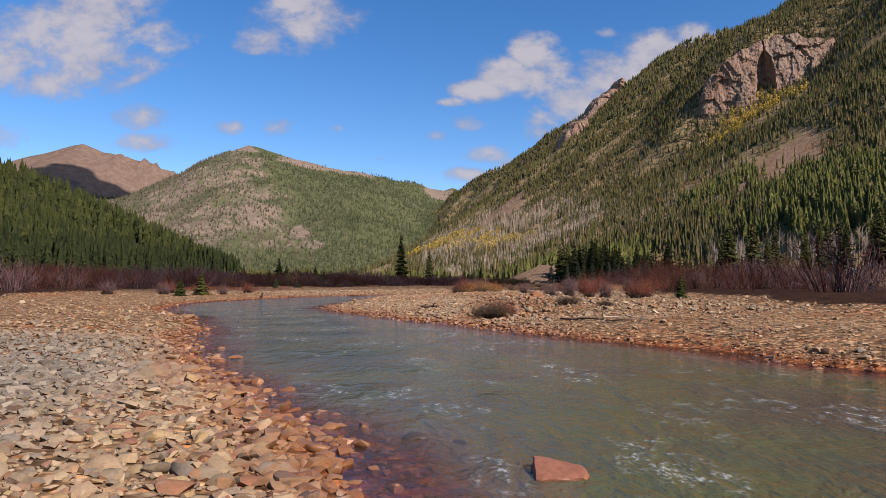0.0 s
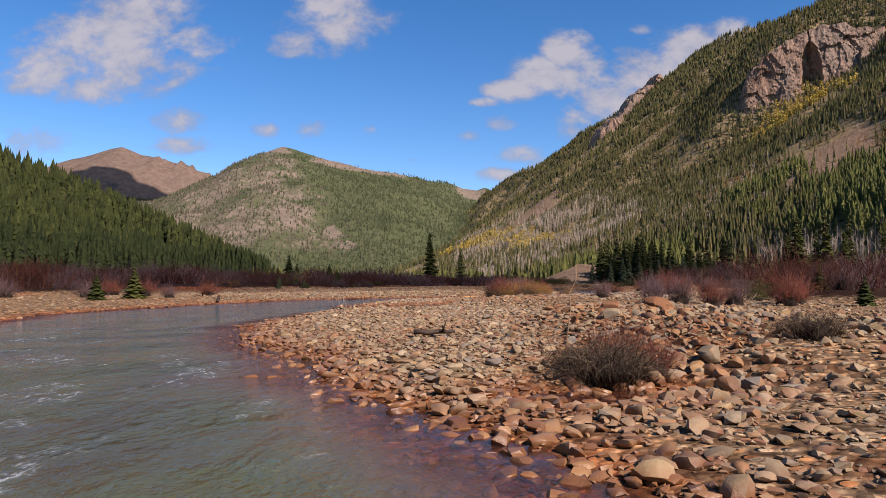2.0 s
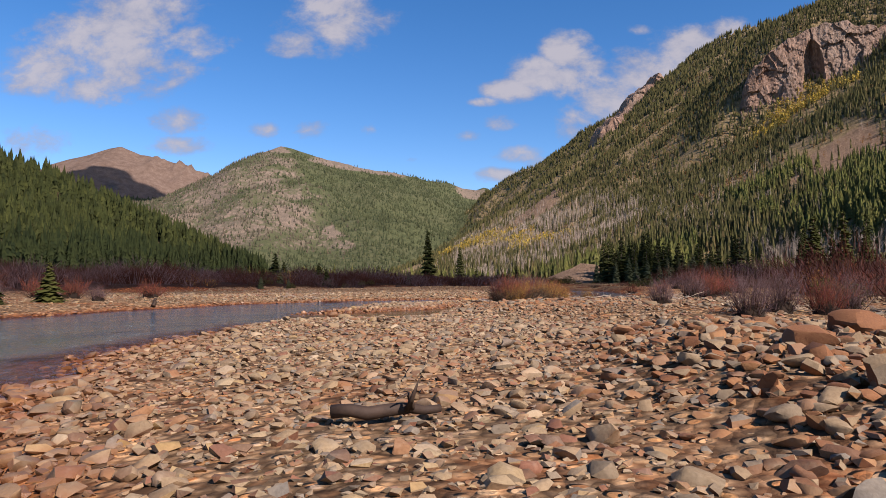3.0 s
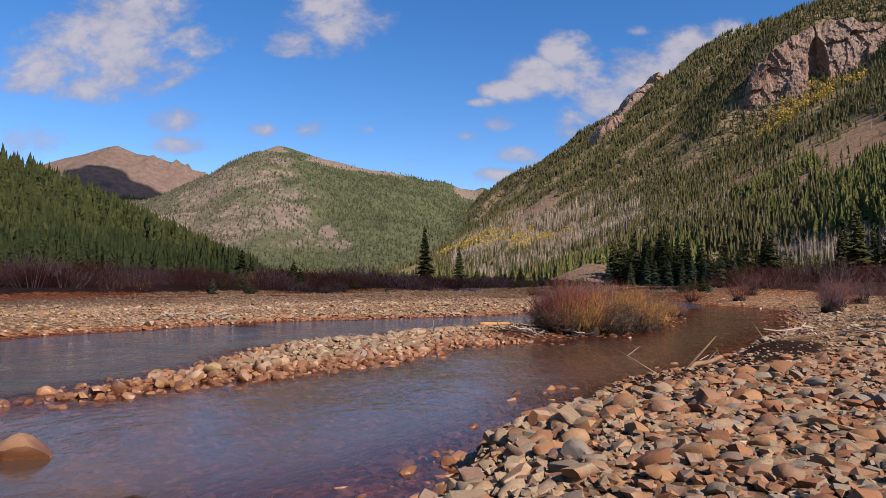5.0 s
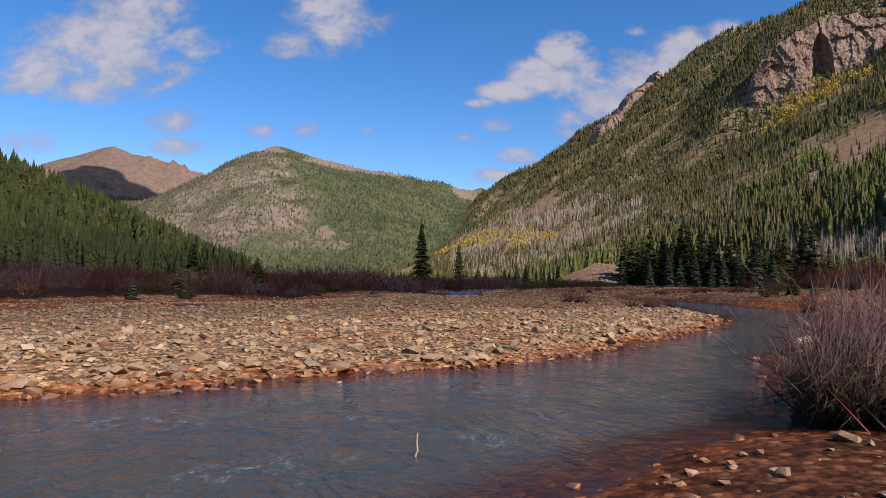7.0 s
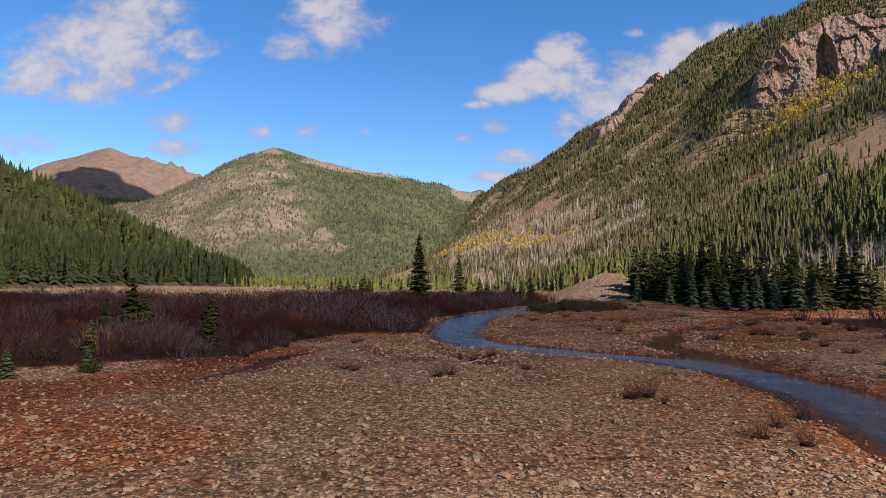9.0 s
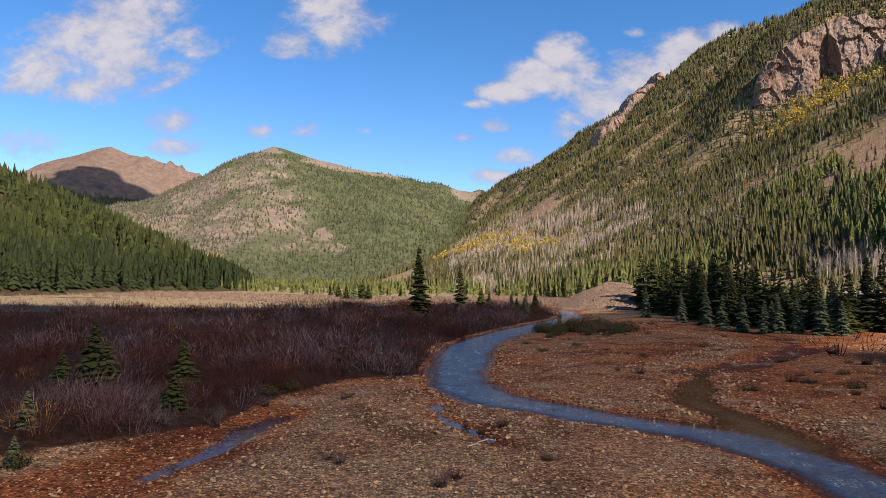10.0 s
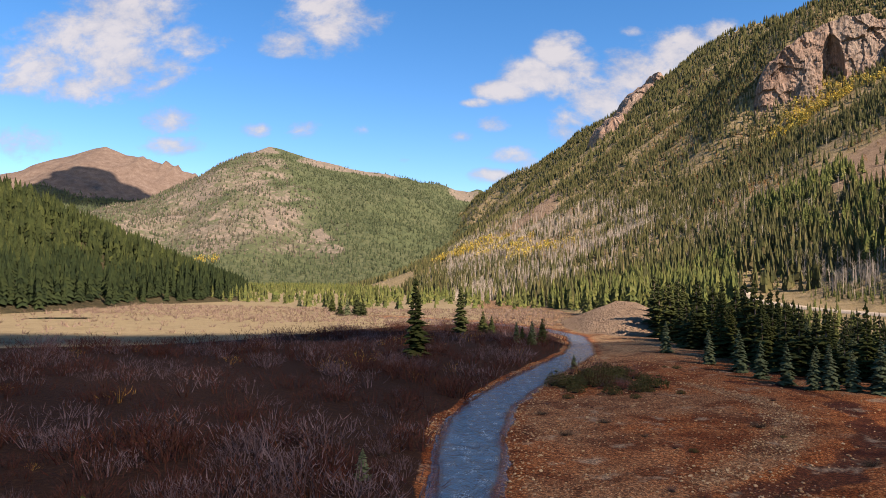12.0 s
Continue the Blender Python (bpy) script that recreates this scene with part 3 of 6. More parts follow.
def thicket(x, y):
    """How densely willows stand there, 0 to 1."""
    x, y = np.asarray(x, float), np.asarray(y, float)
    edge = np.interp(y, [-40, 20, 60, 90, 112, 122, 131, 140, 149, 157, 170, 182, 196, 210, 225, 247, 268, 290], [-34, -30, -26, -30, -26, -20, -14, -11, -6.5, -1.2, -0.2, 0.6, 2.8, 7.2, 12.2, 21.2, 29.2, 34])
    left = smooth(edge - x + 2.5 * vnoise(x, y, 9, 41), 0, 3) * smooth(y, 30, 50) * (1 - smooth(y - 0.72 * np.minimum(x, 0) - 30 * smooth(x, -62, -30) + 8 * vnoise(x, y, 40, 43), 318, 340))
    right = smooth(x + 3 * vnoise(x, y, 10, 47) - np.interp(y, [0, 30, 60, 90, 120, 150, 200], [22, 17, 17, 29, 31, 40, 58]), 0, 5) * (1 - smooth(y, 150, 190)) * (1 - smooth(x, 62, 70))
    isle = np.maximum(0, 1 - np.hypot((x - 27) / 10, (y - 222) / 20)) * 0.9 * smooth(x - np.interp(y, [190, 212, 232, 250], [12, 19, 23, 33]), 0, 2)
    return np.clip(np.maximum(np.maximum(left, right), isle), 0, 1)


def floor_height(x, y):
    x, y = np.asarray(x, float), np.asarray(y, float)
    d = margin(x, y)
    wet = WATER_Z - 0.02 + 0.075 * np.clip(d, -1.3, 0) + 0.22 * np.clip(d + 1.3, -2.0, 0)
    rise = 0.34 * (1 - np.exp(-np.maximum(d, 0) / 1.6)) + 0.45 * smooth(d, 4, 16) * smooth(y, 85, 112)
    rise = rise + 0.4 * smooth(x, 22.5, 25) * smooth(y, 96, 108) * (1 - smooth(y, 128, 136)) * smooth(d, 0.2, 1.0)
    rise = rise + 0.32 * smooth(d, 0.0, 0.55) * smooth(1.5 - np.hypot((x - 7.5) / 5.0, (y - 54) / 7.5), 0, 0.5) * smooth(x - 0.9 * (y - 55), 2.2, 3.4)
    rise = rise - 0.3 * smooth(1.0 - along(x, y, MUD), 0, 1.5) * smooth(d, 0.5, 3)
    rise = rise + 0.32 * smooth(1.1 - np.hypot((x - 7.4) / 3.7, (y - 33.5) / 7.5), 0, 0.45)
    rise = rise + 0.5 * thicket(x, y) * smooth(d, 1, 6) + 1.2 * smooth(np.abs(x), 60, 160)
    bumps = (0.07 * fbm(x, y, 5.0, 3, 11) + 0.05 * vnoise(x, y, 17.0, 13)) * smooth(d, 0, 1.5)
    rise = rise + 0.010 * np.maximum(0, -x - 25) * smooth(y, 110, 260)
    return np.where(d < 0, wet, WATER_Z - 0.02 + rise + bumps)


def graded(stops):
    """Grid lines between stops (place, spacing)."""
    out = [stops[0][0]]
    for (a, sa), (b, sb) in zip(stops[:-1], stops[1:]):
        while out[-1] < b - 0.3 * sb:
            out.append(out[-1] + sa + (sb - sa) * min(1.0, max(0.0, (out[-1] - a) / (b - a))))
    return np.array(out)


def grid_mesh(name, xs, ys, height, mat):
    gx, gy = np.meshgrid(xs, ys)
    gz = height(gx, gy)
    v = np.stack((gx, gy, gz), -1).reshape(-1, 3)
    i = (np.arange(len(ys) - 1)[:, None] * len(xs) + np.arange(len(xs) - 1)[None]).ravel()
    f = np.stack((i, i + 1, i + 1 + len(xs), i + len(xs)), 1)
    return mesh_from(name, v, f, mat), v


xs = graded([(-2600, 220), (-500, 60), (-120, 6), (-40, 1.1), (-12, 0.52), (14, 0.52), (40, 1.2), (120, 6), (500, 60), (2600, 220)])
ys = graded([(-900, 200), (-60, 12), (0, 0.58), (85, 0.7), (150, 1.2), (320, 3.0), (700, 20), (4600, 220)])
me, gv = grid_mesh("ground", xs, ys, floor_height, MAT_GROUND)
gx, gy = gv[:, 0], gv[:, 1]
gd = margin(gx, gy)
zone = np.zeros((len(gv), 4))
upper = smooth(gy, 92, 104)
patch = smooth(vnoise(gx, gy, 14, 83) + 0.5 * vnoise(gx, gy, 5, 87), -0.5, 0.6)
zone[:, 0] = np.clip(1 - gd / (0.9 + 0.9 * upper), 0, 1) + upper * (1 - smooth(gy, 240, 275)) * (0.06 + 0.14 * smooth(gy, 122, 140) + 0.45 * patch) + smooth(gy, 132, 150) * (1 - smooth(gy, 240, 275)) * 0.34
ditch = smooth(3.5 - along(gx, gy, [(-32, 103, 2), (-21, 111, 2.5), (-15.5, 119, 2), (-13, 127, 1.5), (-12.5, 135, 1)]), 0, 3)
zone[:, 3] = np.maximum.reduce([0.5 * ditch, 0.95 * smooth(1.2 + 1.5 * vnoise(gx, gy, 4, 89) - along(gx, gy, MUD), 0, 1.6), smooth(1.25 - np.hypot((gx - 4.6) / 3.8, (gy - 70.8) / 2.7), 0, 0.4), 0.85 * smooth(1.2 - np.hypot((gx - 4.6) / 2.2, (gy - 66.4) / 2.2), 0, 0.5), 0.7 * np.clip(1 - gd / 0.5, 0, 1) * smooth(gd, -0.5, -0.1)])
low_left = smooth(4 - along(gx, gy, [(-32, 97, 5), (-16, 103, 4), (-9, 101, 1)]), 0, 4)
zone[:, 3] = np.maximum(zone[:, 3], 0.2 * low_left)
zone[:, 0] += 0.9 * low_left + 0.9 * ditch + 0.5 * smooth(3.0 - along(gx, gy, MUD), 0, 3)
zone[:, 0] -= 0.5 * smooth(1.0 - along(gx, gy, STONE_LINE), 0, 1)
zone[:, 1] = np.maximum(smooth(gy - 0.72 * np.minimum(gx, 0) - 30 * smooth(gx, -62, -30), 312, 338), smooth(np.abs(gx), 80, 110)) * smooth(gd, 3, 10) * (1 - smooth(gx, 10, 30) * (1 - smooth(gx, 60, 80)))
# second term: the stony bank's shaded side, painted in the dark soil colour
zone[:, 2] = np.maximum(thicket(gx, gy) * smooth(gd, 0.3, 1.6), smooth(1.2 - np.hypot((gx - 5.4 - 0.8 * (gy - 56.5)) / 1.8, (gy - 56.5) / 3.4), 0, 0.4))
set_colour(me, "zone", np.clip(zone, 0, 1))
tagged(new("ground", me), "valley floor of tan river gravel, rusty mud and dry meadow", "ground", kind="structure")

wx = graded([(-60, 6), (-24, 0.9), (-14, 0.6), (12, 0.6), (45, 1.1), (60, 3)])
wy = graded([(-60, 4), (0, 0.6), (90, 0.7), (160, 1.2), (400, 4), (450, 6)])
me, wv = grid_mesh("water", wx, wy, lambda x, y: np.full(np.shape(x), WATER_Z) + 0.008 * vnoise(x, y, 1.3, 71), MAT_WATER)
wd = -margin(wv[:, 0], wv[:, 1])
quick = np.clip(np.maximum(-along(wv[:, 0], wv[:, 1], RIVER_LOW), -along(wv[:, 0], wv[:, 1], RIVER_HIGH)) / 0.8, 0, 1)
turbid = np.maximum(smooth(wd, 0.05, 1.7) * quick, 0.46 * smooth(wd, 0.1, 2.0))
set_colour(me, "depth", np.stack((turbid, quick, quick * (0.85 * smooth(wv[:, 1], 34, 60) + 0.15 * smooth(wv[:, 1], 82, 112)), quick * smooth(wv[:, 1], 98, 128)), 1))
tagged(new("water", me), "shallow fast creek, grey-green with small white riffles", "river", kind="structure")


# ---------------------------------------------------------------- mountains
def ridge(x, y, crest, power):
    """Land that falls away on both sides of a crest of (x, y, height, reach)."""
    best = np.full(np.shape(x), -40.0)
    for (ax, ay, ah, aw), (bx, by, bh, bw) in zip(crest[:-1], crest[1:]):
        dx, dy = bx - ax, by - ay
        t = np.clip(((x - ax) * dx + (y - ay) * dy) / (dx * dx + dy * dy), 0, 1)
        d = np.hypot(x - ax - t * dx, y - ay - t * dy)
        w, h = aw + t * (bw - aw), ah + t * (bh - ah)
        best = np.maximum(best, np.where(d < w, h * np.clip(1 - d / w, 0, 1) ** power, -0.08 * (d - w)))
    return best


RIGHT_CREST = [(1400, -600, 620, 1340), (1150, 500, 650, 1092), (1010, 1000, 672, 1010), (806, 1600, 628, 1040), (737, 1850, 668, 1000), (653, 2180, 640, 920), (588, 2400, 606, 830),
               (450, 2700, 545, 720), (262, 3000, 452, 600), (154, 3250, 410, 520), (40, 3420, 330, 420)]
LEFT_CREST = [(-900, -300, 330, 560), (-700, 300, 275, 440), (-430, 470, 116, 262), (-335, 610, 78, 185), (-335, 790, 50, 140), (-355, 1000, 28, 110), (-383, 1200, 6, 60)]
MID_CREST = [(-1900, 3000, 150, 900), (-1555, 3100, 262, 800), (-1195, 3260, 462, 1150), (-1000, 3320, 574, 1450), (-851, 3334, 676, 1650), (-700, 3450, 640, 1700), (-496, 3600, 612, 1700), (-279, 3800, 602, 1700),
             (-66, 3900, 578, 1600), (191, 4000, 562, 1500), (600, 4200, 520, 1400)]
FAR_CREST = [(-3000, 3700, 600, 1500), (-2618, 4100, 672, 1600), (-2300, 4130, 770, 1600), (-2057, 4150, 838, 1500), (-1930, 4150, 790, 1500), (-1825, 4130, 772, 1400), (-1659, 4120, 730, 1300), (-1500, 4100, 655, 1200)]


def right_height(x, y):
    base = ridge(x, y, RIGHT_CREST, 1.45)
    d = np.hypot(x, y)
    rough = fbm(x, y, 260, 4, 101, 0.55)
    gully = -np.abs(vnoise(x * 0.35 + 0.12 * y, y, 130, 107)) + 0.4
    amp = np.clip(base / 250, 0, 1)
    z = base + amp * (26 * rough + 22 * gully) * (1 - 0.55 * smooth(base, 480, 640))
    # a bench that carries the road above the creek, and the bare bank at its end
    bench = np.clip((x - 60) * 0.075, 0, 5.4) + 0.02 * np.maximum(x - 130, 0) + 0.004 * (y - 300)
    on = (1 - smooth(x - 168 - 0.12 * (y - 340), -6, 95)) * smooth(y, 60, 150) * (1 - smooth(y, 460, 600))
    z = z + 14 * np.exp(-((x - 480) / 62) ** 2 - ((y - 1140) / 50) ** 2) + 20 * np.exp(-((x - 425) / 60) ** 2 - ((y - 1140) / 85) ** 2) + 78 * np.exp(-((x - 590) / 120) ** 2 - ((y - 1250) / 110) ** 2)
    mound = (10.5 + 1.6 * vnoise(x, y, 9, 111) + 1.0 * vnoise(x, y, 4, 113)) * np.maximum(0, 1 - np.hypot((x - 66) / 25, (y - 356) / 50)) ** 0.85
    return np.maximum(z * (1 - on) + np.minimum(z, bench) * on, np.where(mound > 0.2, mound, -40))


def left_height(x, y):
    base = ridge(x, y, LEFT_CREST, 1.15)
    return base + np.clip(base / 60, 0, 1) * 7 * fbm(x, y, 120, 4, 131)


def mid_height(x, y):
    base = ridge(x, y, MID_CREST, 1.22)
    gully = -np.abs(vnoise(x + 0.3 * y, y * 0.30, 210, 141)) + 0.35
    return base + np.clip(base / 200, 0, 1) * (26 * fbm(x, y, 300, 5, 143, 0.6) + 62 * gully) * (1 - 0.8 * smooth(base, 470, 640))


def far_height(x, y):
    base = ridge(x, y, FAR_CREST, 1.1)
    teeth = np.maximum(0, vnoise(x, y * 0.1, 24, 157) + 0.1) * 30 * smooth(x, -1950, -1800) * smooth(base, 600, 690)
    return base + np.clip(base / 200, 0, 1) * 42 * fbm(x, y, 380, 5, 151, 0.55) * (1 - 0.75 * smooth(base, 600, 760)) + teeth


MAT_RIGHT = slope_material("slope_grass_and_scree", [(0.20, 0.152, 0.072), (0.28, 0.205, 0.10), (0.23, 0.17, 0.085), (0.34, 0.245, 0.125)], (0.38, 0.28, 0.165),
                           [(0.3, 0.16, 0.10, 0.062), (0.5, 0.25, 0.165, 0.105), (0.7, 0.32, 0.225, 0.15)])
MAT_MID = slope_material("far_forest_slope", [(0.080, 0.092, 0.044), (0.092, 0.102, 0.048), (0.105, 0.108, 0.055), (0.084, 0.094, 0.046)], (0.045, 0.056, 0.028),
                         [(0.3, 0.105, 0.085, 0.064), (0.5, 0.150, 0.118, 0.088), (0.7, 0.27, 0.20, 0.145)], 0.006)
MAT_FAR = slope_material("alpine_rock", [(0.05, 0.058, 0.036), (0.062, 0.066, 0.04), (0.045, 0.054, 0.034), (0.07, 0.068, 0.042)], (0.05, 0.054, 0.035),
                         [(0.250, 0.063, 0.049, 0.038), (0.420, 0.115, 0.078, 0.058), (0.550, 0.148, 0.104, 0.078), (0.750, 0.200, 0.159, 0.126)], 0.004)
MAT_LEFT = slope_material("woodland_floor", [(0.05, 0.045, 0.025), (0.08, 0.065, 0.035), (0.06, 0.06, 0.03)], (0.10, 0.075, 0.04),
                          [(0.3, 0.12, 0.08, 0.05), (0.7, 0.2, 0.15, 0.1)])


def right_bare(x, y, z):
    """Scree, chutes and the scarp by the creek."""
    worn = 0.35 * vnoise(x, y, 45, 165) + 0.2 * vnoise(x, y, 17, 167)
    tan_scree = np.maximum(0, 1.3 + worn - np.hypot((x - 372 - 0.5 * (y - 680)) / 62, (y - 680) / 85))
    red_chute = np.maximum(0, 1.2 + worn - np.hypot((x - 175) / 70, (y - 1410) / 80))
    tan_scree = np.maximum(tan_scree, 1.0 * (np.hypot((x - 66) / 26, (y - 356) / 52) < 1))
    return np.clip(np.maximum(tan_scree, red_chute) + 0.25 * smooth(fbm(x, y, 90, 3, 163), 0.5, 1.0), 0, 1)


def left_face(x, y, z):
    """The sparse, gullied face to the west of the spur that runs down from the cone's top."""
    bearing, steep = x / (y - 103), (z - 17) / (y - 103)
    spur = np.interp(steep, [0.02, 0.06, 0.137, 0.19], [-0.13, -0.165, -0.222, -0.265])
    return smooth(spur - bearing + 0.05 * vnoise(x, y, 170, 177) + 0.03 * vnoise(x, y, 50, 178), -0.02, 0.05) * smooth(steep, 0.02, 0.05)


def mid_bare(x, y, z):
    worn = 0.5 * vnoise(x, y, 60, 173) + 0.25 * vnoise(x, y, 22, 175)
    chute = 1.55 + worn - np.hypot((x + 575 + 0.3 * (y - 2330)) / 34, (y - 2330) / 95)
    chute2 = 1.3 + worn - np.hypot((x + 415 + 0.3 * (y - 2318)) / 24, (y - 2318) / 70)
    chute2 = np.maximum(chute2, 1.25 + 0.4 * worn - np.hypot((x - 80) / 120, (y - 3890) / 130))
    top = smooth(z + 30 * vnoise(x, y, 90, 171), 628, 660) + smooth(x, -760, -640) * smooth(z, 545, 585) * (1 - smooth(x, -330, -200)) * 0.9
    spur = (0.45 + 0.2 * worn + 0.14 * vnoise(x, y * 0.4, 140, 179)) * left_face(x, y, z)
    return np.clip(np.maximum(np.maximum(chute, chute2), np.maximum(top, spur)), 0, 1)


def mountain(name, xs, ys, height, mat, bare, label):
    me, v = grid_mesh(name, xs, ys, height, mat)
    att = me.attributes.new("bare", "FLOAT", "POINT")
    att.data.foreach_set("value", bare(v[:, 0], v[:, 1], v[:, 2]).astype(np.float32))
    return tagged(new(name, me), label, "mountain", kind="structure")


mountain("mountain_right", graded([(-320, 22), (10, 7), (140, 8), (400, 13), (1500, 30)]), graded([(-500, 40), (150, 8), (500, 10), (1300, 16), (3600, 26)]), right_height, MAT_RIGHT, right_bare,
         "steep forested mountainside with scree slopes above the creek")
mountain("mountain_left", graded([(-1400, 40), (-500, 10), (-120, 8)]), graded([(-500, 40), (220, 10), (1300, 14)]), left_height, MAT_LEFT, lambda x, y, z: x * 0, "low wooded hill shoulder beside the valley")
mountain("mountain_middle", graded([(-2800, 60), (-1700, 25), (300, 25), (1400, 60)]), graded([(1400, 30), (3400, 24), (4300, 60)]), mid_height, MAT_MID, mid_bare,
         "broad conical mountain with conifer forest and a bare summit")
mountain("mountain_far", graded([(-3400, 50), (-2700, 22), (-1400, 18), (-1000, 40)]), graded([(2600, 50), (4000, 18), (4400, 40)]), far_height, MAT_FAR, lambda x, y, z: smooth(z + 70 * vnoise(x, y, 230, 217) + 0.16 * np.maximum(0, -2150 - x), 440, 540),
         "distant bare reddish-brown alpine peak with a jagged ridge")


def road():
    """The dirt road along the bench, a shallow crowned strip."""
    mid = [(176, 508), (158, 430), (148, 380), (146, 339), (150, 290), (160, 230), (176, 150)]
    pts = np.array(mid, float)
    t = np.linspace(0, len(pts) - 1, 70)
    x, y = np.interp(t, range(len(pts)), pts[:, 0]), np.interp(t, range(len(pts)), pts[:, 1])
    v, f = [], []
    for k in range(70):
        for j, (o, h) in enumerate(((-4.2, -0.5), (-3.2, 0.35), (0, 0.5), (3.2, 0.35), (4.2, -0.5))):
            z = float(right_height(np.array([x[k]]), np.array([y[k]]))[0])
            v.append((x[k] + o, y[k], z + h + 0.25))
            if k and j:
                b = k * 5 + j
                f.append((b - 6, b - 5, b, b - 1))
    me = mesh_from("road", v, f, simple("packed_dirt_road", [(0.33, 0.26, 0.19), (0.38, 0.31, 0.23)], 1.5, 0.95, 0.4, 0.03, 0.15, "noise"))
    return tagged(new("road", me), "pale packed dirt road along the hillside bench", "road", kind="structure")


road()


# ---------------------------------------------------------------- woods
def cone_tree(tiers, sides, rng, slim=0.17, out=1.15, back=0.78):
    """A small conifer of stacked ragged skirts, one unit tall."""
    vs, fs = [], []
    for k in range(tiers):
        z0, z1 = 0.06 + 0.86 * k / tiers, 0.06 + 0.94 * min(1.0, (k + 1.75) / tiers)
        r = slim * (1 - 0.86 * k / tiers) * rng.uniform(0.88, 1.12)
        base = len(vs)
        a0 = rng.uniform(0, 6.28)
        for j in range(sides):
            a = a0 + j * 2 * np.pi / sides
            rr = r * (out if j % 2 else back) * rng.uniform(0.8, 1.15)
            vs.append((rr * np.cos(a), rr * np.sin(a), z0 - (0.03 if j % 2 else -0.02) + rng.uniform(-0.012, 0.012)))
        vs.append((0, 0, min(1.0, z1)))
        fs += [(base + j, base + (j + 1) % sides, base + sides) for j in range(sides)]
    return np.array(vs), np.array(fs)


def stick_tree(rng, twigs=7):
    """A bare aspen: a pale slim trunk with a few upswept limbs."""
    bits = [tube([(0, 0, 0), (0.01, 0, 0.5), (0, 0.01, 1)], [0.012, 0.009, 0.002], 3)]
    for _ in range(twigs):
        z, a, n = rng.uniform(0.35, 0.85), rng.uniform(0, 6.28), rng.uniform(0.07, 0.15)
        bits.append(tube([(0, 0, z), (n * np.cos(a), n * np.sin(a), z + n * 1.5)], [0.006, 0.0015], 3))
    return joined(bits)


def leaf_tree(rng, clumps=20):
    """An aspen in leaf: a slim crown of many small ragged clumps."""
    bits = [tube([(0, 0, 0), (0, 0, 0.8)], [0.013, 0.004], 3)]
    for _ in range(clumps):
        z = rng.uniform(0.25, 1.0)
        r = 0.15 * np.sqrt(max(0.02, 1 - ((z - 0.55) / 0.47) ** 2))
        a = rng.uniform(0, 6.28)
        c = np.array((r * rng.uniform(0.2, 1) * np.cos(a), r * rng.uniform(0.2, 1) * np.sin(a), z))
        p = rng.normal(0, 0.055, (4, 3)) + c
        bits.append((p, np.array([(0, 1, 2), (0, 2, 3), (0, 3, 1), (1, 3, 2)])))
    return joined(bits)


def woods(name, label, shapes, x, y, height, tall, mat, lean=0.03, wide=1.0, soft=False, category="forest"):
    n = len(x)
    rng = np.random.default_rng(len(name) * 31 + n)
    z = height(x, y) - 0.03 * tall
    where = np.stack((x, y, z), 1)
    scale = np.stack((tall * wide * rng.uniform(0.8, 1.25, n), tall * wide * rng.uniform(0.8, 1.25, n), tall), 1)
    v, f = scatter(shapes, where, scale, turn_z(rng.uniform(0, 6.28, n)) @ tilt(rng, n, lean), rng.integers(0, len(shapes), n))
    return tagged(new(name, mesh_from(name, v, f, mat, soft)), label, category, kind="stuff")


def points_in(rng, n, x0, x1, y0, y1, chance):
    x, y = rng.uniform(x0, x1, n), rng.uniform(y0, y1, n)
    keep = rng.uniform(0, 1, n) < chance(x, y)
    return x[keep], y[keep]


def in_view(x, y, spare=0.08):
    """The wedge that the valley opens to, seen from the flight line."""
    return (np.abs(x) < (0.72 + spare) * (y + 12)) & (y > 20)


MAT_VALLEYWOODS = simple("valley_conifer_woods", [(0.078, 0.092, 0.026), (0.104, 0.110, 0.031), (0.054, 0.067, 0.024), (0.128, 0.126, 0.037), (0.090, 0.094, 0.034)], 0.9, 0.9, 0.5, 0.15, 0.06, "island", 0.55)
# darker version of the valley woods: shade between the trees is in the colour
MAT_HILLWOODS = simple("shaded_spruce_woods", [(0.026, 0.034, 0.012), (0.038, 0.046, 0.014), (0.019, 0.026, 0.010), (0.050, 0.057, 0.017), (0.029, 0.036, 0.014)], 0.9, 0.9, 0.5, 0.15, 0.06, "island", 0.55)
# near-black needles: shade at the hill's foot is put into the colour
MAT_FOOT_SHADE = simple("shade_dark_woods", [(0.017, 0.025, 0.010), (0.026, 0.034, 0.012), (0.013, 0.020, 0.009)], 0.3, 0.95, 0.2, 0.2, 0.06, "island", 0.4)
rng = np.random.default_rng(21)
FINE = [cone_tree(9, 8, rng, 0.15, 1.22, 0.7) for _ in range(8)]
SLIM = [cone_tree(3, 4, rng, 0.15) for _ in range(8)]
PLAIN = [cone_tree(5, 6, rng, 0.16, 1.3, 0.68) for _ in range(8)]
TINY = [cone_tree(2, 4, rng, 0.2) for _ in range(4)]
STICKS = [stick_tree(rng) for _ in range(5)]
POLES = [stick_tree(rng, 2) for _ in range(6)]
LEAFY = [leaf_tree(rng) for _ in range(6)]
THICK = [(v * (2.4, 2.4, 1.0), f) for v, f in POLES]
LOW = [leaf_tree(rng, 9) for _ in range(5)]


